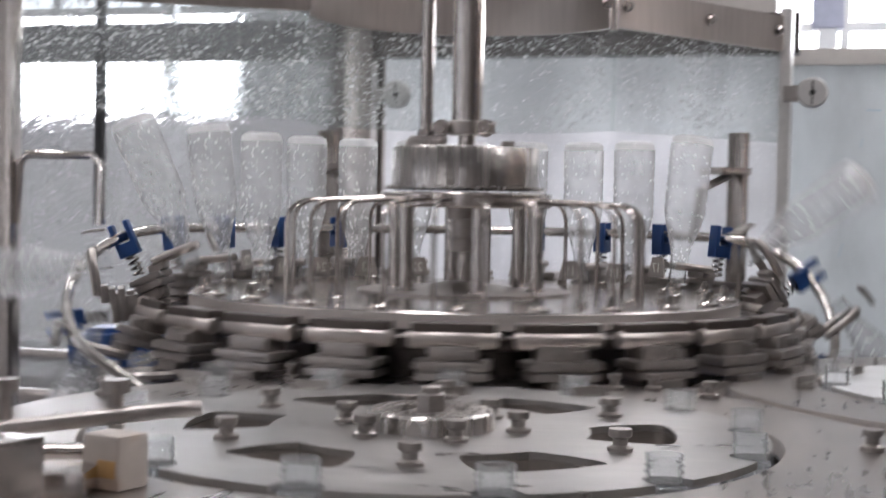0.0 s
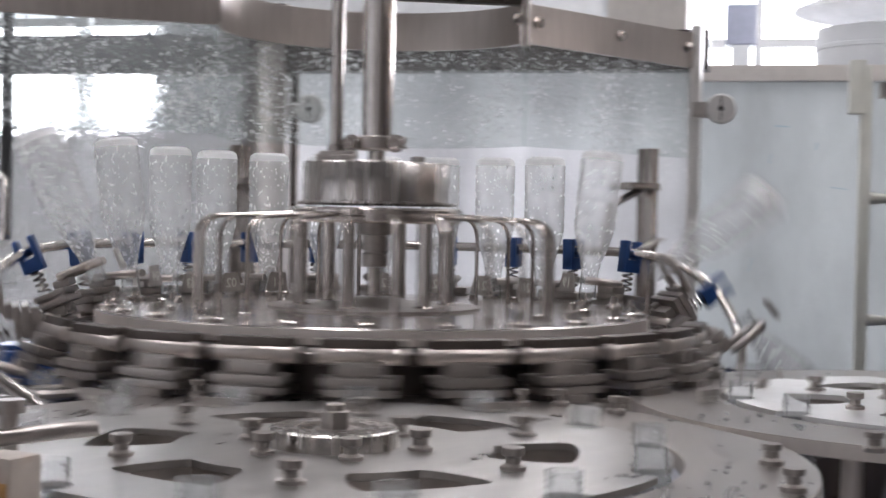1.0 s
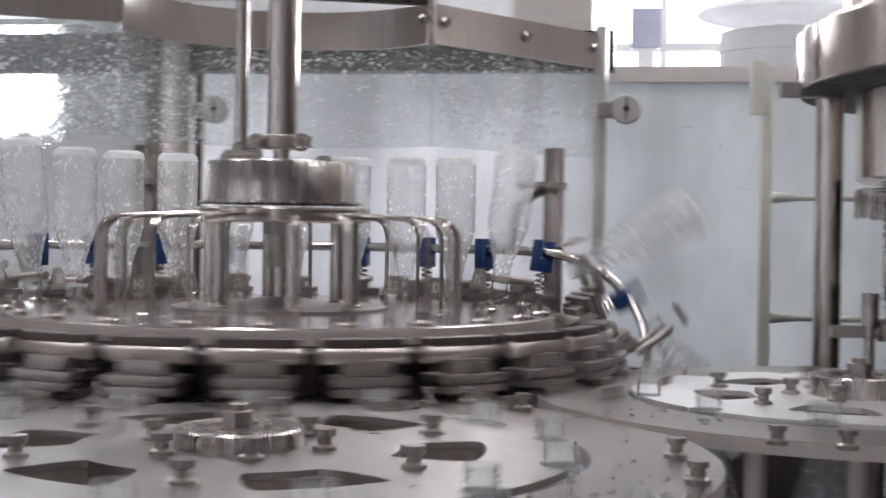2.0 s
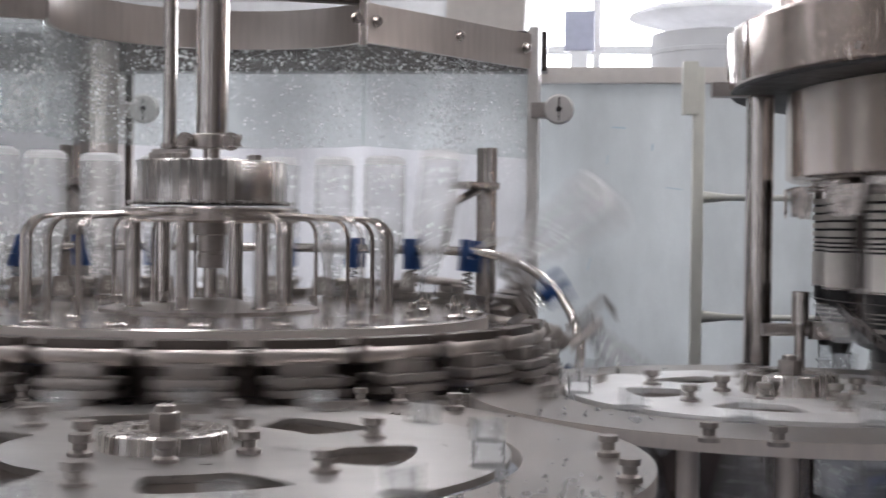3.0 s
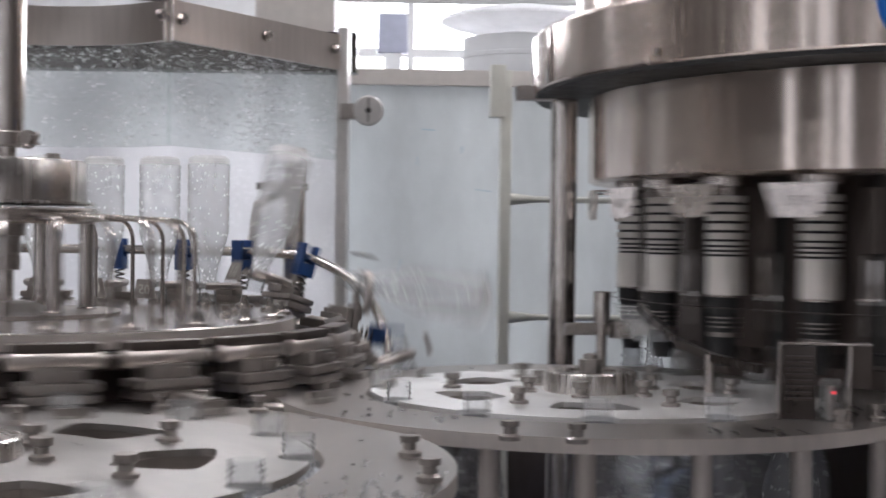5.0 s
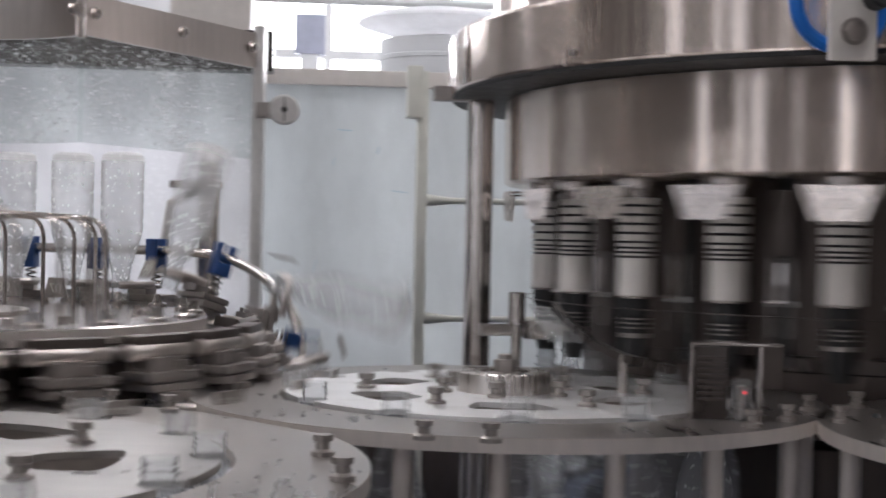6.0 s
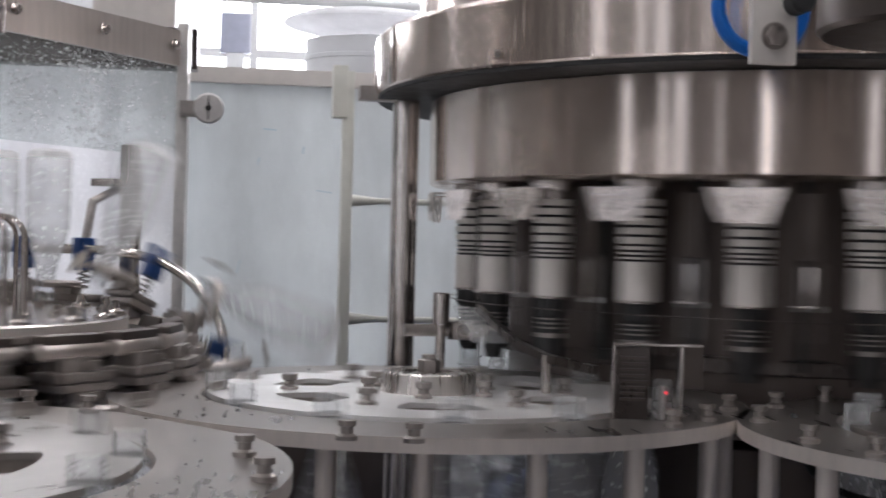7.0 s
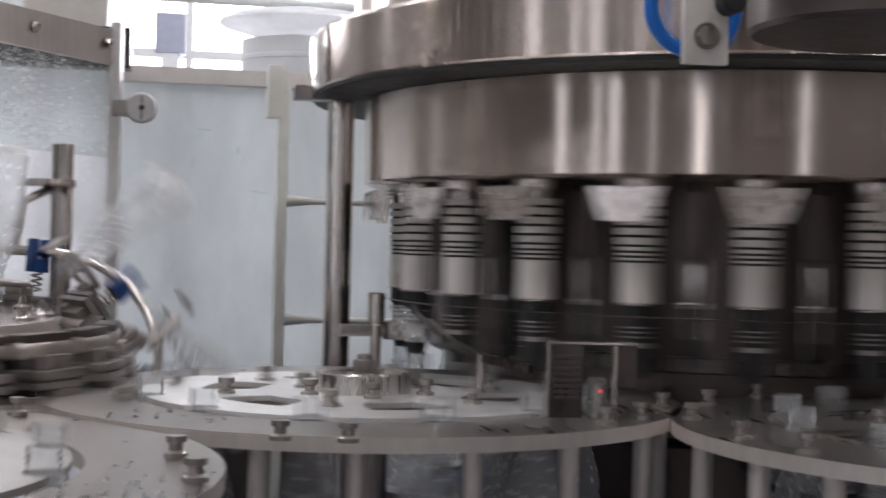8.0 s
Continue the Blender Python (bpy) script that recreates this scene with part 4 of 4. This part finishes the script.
def enclosure():
    rear = thing("rear_panel", "milky acrylic rear panel of the rinser housing", "panel", kind="structure")
    part("panel", box(0.95, 0.006, 1.0, 0.001), MILKY, rear, m=at(-0.62, 3.05, 0.63))
    part("mullion", box(0.08, 0.02, 1.0, 0.002), STEEL, rear, m=at(-1.06, 3.03, 0.63))
    for x, w in ((-0.70, 0.16), (-0.44, 0.10), (-0.29, 0.05)):
        part("backing_sheet", box(w, 0.004, 1.0, 0), FROST, rear, "clear frosted backing sheet", m=at(x, 3.08, 0.63))
    part("duct", box(0.17, 0.12, 1.2, 0.004), WHITE, rear, "white enamelled cable duct", m=at(-0.245, 3.1, 1.70))
    part("header", box(1.9, 0.06, 0.085, 0.003), DARK, rear, m=at(-1.06, 3.02, 1.625))
    left = thing("rear_door", "clear wet acrylic housing door with steel frame", "door", kind="structure")
    part("pane", box(1.2, 0.006, 1.0, 0), WETPANE, left, m=at(-1.70, 2.92, 0.72))
    part("seal", box(0.014, 0.02, 0.5, 0.002), BLACK, left, m=at(-1.333, 2.306, 1.25))
    part("frame_post", box(0.10, 0.05, 1.05, 0.003), STEEL, left, m=at(-1.075, 2.97, 0.72))
    door = thing("film_panel", "pale blue-grey filmed acrylic machine door", "panel", kind="structure")
    part("pane", box(2.2, 0.008, 0.64, 0), FILM, door, m=at(0.93, 3.2, 0.98))
    part("skirt_panel", box(2.2, 0.02, 0.29, 0.003), PANEL, door, "brown-grey steel skirt below the pane", m=at(0.93, 3.2, 0.69))
    part("top_frame", box(2.2, 0.03, 0.035, 0.003), WHITE, door, m=at(0.93, 3.19, 1.62))
    rnd = random.Random(5)
    for x, z, w, h in ((0.045, 1.52, 0.03, 0.003), (0.17, 1.385, 0.035, 0.002), (0.02, 1.44, 0.002, 0.02), (-0.02, 1.20, 0.002, 0.03),
                       (0.12, 1.47, 0.003, 0.016)):
        part("ink_mark", box(w, 0.001, h, 0), MARK, door, "faint blue ink mark", m=pose(x, 3.195, z, 0, rnd.uniform(-15, 15), 0))
    post = thing("door_post", "ivory enamelled door post with hinge and two cross rods", "post", at(0.186, 2.70, 0.69))
    part("pole", box(0.022, 0.022, 0.91, 0.003), IVORY, post)
    part("hinge", box(0.03, 0.03, 0.10, 0.004), IVORY, post, m=at(-0.016, 0, 0.82))
    for z in (0.44, 0.665):
        part("cross_rod", lathe([(0, 0), (0.012, 0), (0.006, 0.05), (0.006, 0.6), (0, 0.6)], 14), IVORY, post, m=pose(0.01, 0, z, 0, 90, 0))


enclosure()


def left_side():
    ob = thing("housing_post", "brushed stainless housing post with a bent tube handle", "post", at(-1.160, 1.733, 0.69))
    part("post", box(0.03, 0.03, 1.2, 0.003), STEEL, ob)
    part("handle", tube([(0.015, 0.0, 0.57), (0.022, 0.0, 0.655), (0.032, 0.002, 0.668), (0.118, 0.028, 0.668), (0.130, 0.032, 0.655), (0.130, 0.032, 0.57)], 0.0065, 10), POLISH, ob)
    rail = thing("low_rail", "polished steel guide rail low behind the rinser", "rail", at(-1.15, 2.15, 1.03))
    part("bar", tube([(0, 0, 0), (0.6, 0.06, 0)], 0.008, 10), POLISH, rail)
    part("foot", drum(0.01, -0.34, 0, 0.001, 12), STEEL, rail, m=at(0.05, 0.005, 0))
    part("foot", drum(0.01, -0.34, 0, 0.001, 12), STEEL, rail, m=at(0.55, 0.055, 0))


left_side()


# ---------------------------------------------------------------- fittings on the plates
def fittings():
    c = thing("rod_clamp", "steel rod clamp on a post behind the transfer star", "clamp", at(0.268, 1.925, 0.69))
    part("post", drum(0.007, 0, 0.48, 0.001, 16), STEEL, c)
    part("rod", tube([(-0.05, 0.0, 0.47), (0.065, 0.01, 0.47)], 0.0085, 14), CAST, c)
    part("collar", tube([(0.012, 0.0055, 0.47), (0.036, 0.0075, 0.47)], 0.0125, 16), PANEL, c)
    part("stub", drum(0.0115, 0.478, 0.522, 0.0015, 20), POLISH, c)
    part("clamp_block", box(0.028, 0.026, 0.024, 0.003), CAST, c, m=at(0.03, 0.004, 0.458))
    part("bolt", hex_bolt(bmesh.new(), pose(0.03, -0.009, 0.47, 90, 0, 0), 0.007, 0.006), POLISH, c)
    g = thing("bottle_chute", "dark bent sheet steel bottle guide beside the filler", "guide", at(0, 0, 0))
    line = [(0.305, 1.86, 1.200), (0.315, 1.80, 1.185), (0.335, 1.735, 1.162), (0.36, 1.675, 1.150), (0.405, 1.61, 1.142)]
    bm = bmesh.new()
    rows = []
    for x, y, z in line:
        rows.append([bm.verts.new(v) for v in ((x, y, z), (x + 0.008, y + 0.006, z), (x + 0.008, y + 0.006, z - 0.010), (x, y, z - 0.010))])
    for p, q in zip(rows, rows[1:]):
        for k in range(4):
            bm.faces.new((p[k], p[(k + 1) % 4], q[(k + 1) % 4], q[k]))
    bm.faces.new(rows[0]), bm.faces.new(rows[-1][::-1])
    part("strip", bm, DARK, g)
    bm = bmesh.new()
    quad = [(0.280, 1.897, 1.198), (0.322, 1.872, 1.191), (0.341, 1.790, 1.1555), (0.297, 1.835, 1.153)]
    top, under = [bm.verts.new(v) for v in quad], [bm.verts.new((x, y, z - 0.002)) for x, y, z in quad]
    bm.faces.new(top), bm.faces.new(under[::-1])
    for i in range(4):
        bm.faces.new((top[i], under[i], under[(i + 1) % 4], top[(i + 1) % 4]))
    part("splash_film", bm, PETNECK, g, "clear plastic splash film")
    part("foot", drum(0.006, 0, 0.05, 0.001, 12), STEEL, g, m=at(0.364, 1.677, Z0 - 0.001))
    b = thing("sensor_bracket", "small bent sheet steel sensor bracket with a louvred side plate", "bracket", at(0.432, 1.468, Z0, -10))
    part("top", box(0.094, 0.030, 0.003, 0.001), STEEL, b, m=at(0.006, 0, 0.077))
    part("leg", box(0.004, 0.030, 0.078, 0.001), STEEL, b, m=at(0.031, 0, -0.001))
    part("leg", box(0.004, 0.030, 0.078, 0.001), STEEL, b, m=at(-0.039, 0, -0.001))
    part("side_plate", box(0.036, 0.004, 0.076, 0.001), DARK, b, m=at(-0.021, -0.014, 0))
    for i in range(8):
        part("louvre", box(0.026, 0.004, 0.0028, 0.0006), PANEL, b, m=at(-0.020, -0.0175, 0.020 + i * 0.0062))
    part("flange", box(0.022, 0.004, 0.045, 0.001), PANEL, b, m=at(0.043, -0.010, 0.033))
    e = thing("light_sensor", "small clear light sensor with a red indicator", "sensor", at(0.444, 1.462, Z0 - 0.001, -10))
    part("body", lathe([(0, 0), (0.0125, 0), (0.0125, 0.018), (0.0105, 0.020), (0.0105, 0.040), (0.0085, 0.043), (0, 0.043)], 20), PETNECK, e)
    part("insert", drum(0.005, 0, 0.036, 0.001, 14), CAST, e)
    part("indicator", drum(0.0017, 0, 0.002, 0.0004, 10), RED, e, "small red indicator light", m=pose(0.002, -0.0120, 0.030, 90, 0, 0))
    w = thing("black_cable", "thin black cable hanging below the plates", "cable", at(0, 0, 0))
    pts = [(0.605, 1.50, 1.10), (0.60, 1.47, 1.085), (0.60, 1.45, 1.05), (0.62, 1.40, 1.03), (0.66, 1.34, 1.03), (0.70, 1.30, 1.05), (0.74, 1.27, 1.075), (0.78, 1.25, 1.09)]
    for _ in range(2):
        pts = [pts[0]] + [tuple(a * k + b * (1 - k) for a, b in zip(u, v)) for u, v in zip(pts, pts[1:]) for k in (0.75, 0.25)] + [pts[-1]]
    part("cable", tube(pts, 0.004, 8), BLACK, w)


fittings()


def infeed_guides():
    g = thing("infeed_guide", "worn stainless infeed guide blocks and bars", "guide", at(0, 0, 0))
    part("bar", tube([(-0.64, 0.885, 1.122), (-0.512, 0.938, 1.138), (-0.49, 0.955, 1.139)], 0.0065, 12), CAST, g)
    part("lower_bar", tube([(-0.66, 0.83, 1.116), (-0.50, 0.885, 1.116)], 0.006, 12), STEEL, g)
    part("block", box(0.034, 0.03, 0.038, 0.004), TAN, g, "yellowed plastic guide block", m=at(-0.500, 0.842, Z0 - 0.001, -15))
    part("stain", box(0.016, 0.0008, 0.012, 0.0003), AMBER, g, "amber stain on the block", m=at(-0.500, 0.842, Z0 + 0.008, -15) @ at(0.006, -0.0155, 0))
    part("shoe", box(0.12, 0.05, 0.018, 0.004), STEEL, g, m=at(-0.56, 0.80, Z0 - 0.001, 15))
    part("end_block", box(0.05, 0.06, 0.048, 0.004), STEEL, g, m=at(-0.535, 0.735, Z0 - 0.001, -15))
    part("stud", lathe([(0, 0), (0.006, 0), (0.006, 0.052), (0.011, 0.052), (0.011, 0.062), (0, 0.062)], 14), CAST, g, m=at(-0.548, 0.93, Z0 - 0.001))
    part("stud", lathe([(0, 0), (0.006, 0), (0.006, 0.052), (0.011, 0.052), (0.011, 0.062), (0, 0.062)], 14), CAST, g, m=at(-0.625, 0.90, Z0 - 0.001))
    part("plate", box(0.16, 0.16, 0.014, 0.003), PLATE, g, m=at(-0.62, 0.84, Z0 - 0.0165))
    part("post", drum(0.010, 0, 0.395, 0.001, 16), POLISH, g, m=at(-0.64, 0.84, 0.69))


infeed_guides()


def far_plant():
    t = thing("far_tank", "round pale tank with a domed lid beyond the door", "tank", at(0.40, 5.0, 0))
    # milky material lets light through, only to brighten the lid from below
    part("lid", lathe([(0, 2.088), (0.13, 2.084), (0.24, 2.064), (0.292, 2.042), (0.296, 2.034), (0.285, 2.028), (0.20, 2.005), (0.10, 1.99), (0, 1.988)], 48), MILKY, t, "pale domed lid, made translucent to brighten its underside")
    part("shell", lathe([(0, 0), (0.215, 0), (0.215, 1.90), (0.219, 1.902), (0.219, 1.915), (0.215, 1.917), (0.215, 1.972), (0.10, 1.992), (0, 1.992)], 48), WALL, t)
    part("spout", tube([(0.1, -0.19, 1.93), (0.1, -0.26, 1.93), (0.1, -0.30, 1.89)], 0.025, 12), CAST, t)
    r = thing("pipe_rack", "white painted pipe rack across the hall", "pipe rack", at(0, 6.2, 0))
    for z, rad in ((2.42, 0.035), (2.32, 0.02), (2.56, 0.05)):
        part("pipe", tube([(-4, 0, z), (5, 0.1, z)], rad, 14), WALL, r)
    for x in (-3.2, -0.65, 1.4, 3.6):
        part("rack_post", box(0.07, 0.07, 2.75, 0.005), WALL, r, m=at(x, 0.12, 0))
    b = thing("control_box", "blue-grey control cabinet on a white pedestal", "control box", at(-0.10, 8.0, 0))
    part("pedestal", box(0.10, 0.08, 2.30, 0.006), WALL, b)
    part("cabinet", box(0.17, 0.10, 0.22, 0.008), FARBLUE, b, m=at(0, 0, 2.30))
    h = thing("far_hopper", "pale enamelled hopper beyond the machine door", "hopper", at(-0.30, 4.6, 0))
    part("drum", lathe([(0, 1.95), (0.02, 1.95), (0.10, 2.1), (0.10, 2.3), (0, 2.3)], 32), WHITE, h)
    part("stand", box(0.05, 0.05, 1.96, 0.004), WALL, h)


far_plant()


# ---------------------------------------------------------------- bottles
def bottle_meshes():
    neck = [(0.0115, 0.026), (0.0135, 0.026), (0.0135, 0.022), (0.0128, 0.020), (0.0142, 0.018), (0.0128, 0.016), (0.0142, 0.013), (0.0128, 0.011), (0.0128, 0.004),
            (0.0165, 0.003), (0.0165, 0.0), (0.0130, -0.001)]
    body = [(0.0130, -0.001), (0.0135, -0.014), (0.0165, -0.030), (0.0225, -0.050), (0.0285, -0.070), (0.0315, -0.084), (0.0320, -0.094),
            (0.0308, -0.098), (0.0320, -0.102), (0.0320, -0.116), (0.0308, -0.120), (0.0320, -0.124), (0.0320, -0.138), (0.0308, -0.142), (0.0320, -0.146), (0.0322, -0.188)]
    base = [(0.0322, -0.188), (0.0305, -0.197), (0.0240, -0.201), (0.0180, -0.199), (0.0, -0.192)]
    return [(name, mesh_of(name, lathe(prof, 28), mat)) for name, prof, mat in (("neck", neck, PETNECK), ("body", body, PET), ("base", base, PETBASE))]


BOTTLE = bottle_meshes()


def rinser_pose(theta):
    """Pose of a gripper's frame at a bearing from the far side, clockwise."""
    return at(*RINSER, 0) @ pose(0, 0, 0, 0, 0, FAR - theta) @ Matrix.Translation((R_PIVOT, 0, Z_PIVOT)) @ pose(0, 0, 0, 0, -(180 - flip(theta)), 0)


def bearing(a, b):
    return math.degrees(math.atan2(b[1] - a[1], b[0] - a[0]))


U_OUT = 20.2                                    # pitches from pick-up to hand-over on the rinser
A_IN = bearing(STAR_IN, RINSER)
A_MID = bearing(STAR_MID, RINSER)
MID_TURN = (bearing(STAR_MID, FILLER) - A_MID) % 360
U_FILL = U_OUT + MID_TURN / 30
A_FILL = bearing(FILLER, STAR_MID)
FILL_TURN = (A_FILL - bearing(FILLER, STAR_OUT)) % 360
F_STEP = 360 / 22
F_PHASE = 8.8
U_LAST = U_FILL + FILL_TURN / F_STEP
A_OUT = bearing(STAR_OUT, FILLER)


def bottle_pose(u):
    """Where a bottle is, u pitches after the far end of the infeed."""
    if u < 0.2:
        a = A_IN + (u - 0.2) * 360 / 13
        return at(*polar(STAR_IN, 0.280, a), Z0 - 0.004, a)
    if u < U_OUT:
        m = rinser_pose(15 * u - 180) @ Matrix.Translation((0.075, 0, -0.055))
        return m
    if u < U_FILL:
        a = A_MID + (u - U_OUT) * 30
        return at(*polar(STAR_MID, 0.250, a), Z0 - 0.004, a)
    if u < U_LAST:
        a = A_FILL - (u - U_FILL) * F_STEP
        off = (F_PHASE - F_STEP * u - a + F_STEP / 2) % F_STEP - F_STEP / 2
        a += off * min(1, (u - U_FILL) / 2, (U_LAST - u) / 2)
        return at(*polar(FILLER, 0.50, a), Z0 - 0.004, a)
    a = A_OUT + (u - U_LAST) * 30
    return at(*polar(STAR_OUT, 0.250, a), Z0 - 0.004, a)


# seconds and pitches that the line has run: it drives unevenly
LINE = [(0.0, 0.15), (0.1, 0.28), (0.3, 0.66), (0.5, 1.12), (0.7, 1.6), (1.0, 2.15), (1.2, 2.6), (2.3, 4.85), (2.5, 5.17), (2.65, 5.6), (3.0, 6.15), (3.1, 6.55),
        (3.5, 7.2), (3.6, 7.6), (3.8, 7.95), (3.9, 8.25), (4.05, 8.6), (4.25, 8.95), (4.4, 9.28), (4.55, 9.62), (4.7, 9.95), (6.0, 12.6), (6.15, 12.98),
        (6.45, 13.58), (6.65, 14.02), (6.8, 14.33), (7.0, 14.7), (7.1, 15.05), (7.25, 15.35), (7.4, 15.73), (7.5, 15.78), (7.6, 16.15), (7.8, 16.5), (8.0, 17.1)]


def run(t):
    """Pitches that the line has run at t seconds."""
    for (a, u), (b, v) in zip(LINE, LINE[1:]):
        if t <= b:
            return u + (v - u) * (t - a) / (b - a)
    return LINE[-1][1]


STEPS = [i / 10 for i in range(81)]


# ---------------------------------------------------------------- what moves
def motions():
    walk(carousel, [(t, at(*RINSER, DROP, FAR - 15 * run(t))) for t in STEPS])
    for k, g in enumerate(grippers):
        lift = Matrix.Translation((R_PIVOT, 0, Z_PIVOT - DROP))
        walk(g, [(t, pose(0, 0, 0, 0, 0, 15 * k) @ lift @ pose(0, 0, 0, 0, -(180 - flip(15 * run(t) - 15 * k)), 0)) for t in STEPS])
    walk(star_in, [(t, at(*STAR_IN, Z0, A_IN + (run(t) - 0.2) * 360 / 13)) for t in STEPS])
    walk(star_mid, [(t, at(*STAR_MID, Z0, A_MID + (run(t) - U_OUT) * 30)) for t in STEPS])
    walk(star_out, [(t, at(*STAR_OUT, Z0, A_OUT + (run(t) - U_LAST) * 30)) for t in STEPS])
    walk(filler_rotor, [(t, at(*FILLER, 0, F_PHASE - F_STEP * run(t))) for t in STEPS])
    for i in range(-22, 54):
        b = thing("bottle", "empty clear plastic bottle held by its neck", "bottle", group="bottles on the line")
        for name, me in BOTTLE:
            o = new(name, me)
            o.parent = b
        walk(b, [(t, bottle_pose(i + run(t))) for t in STEPS])


motions()
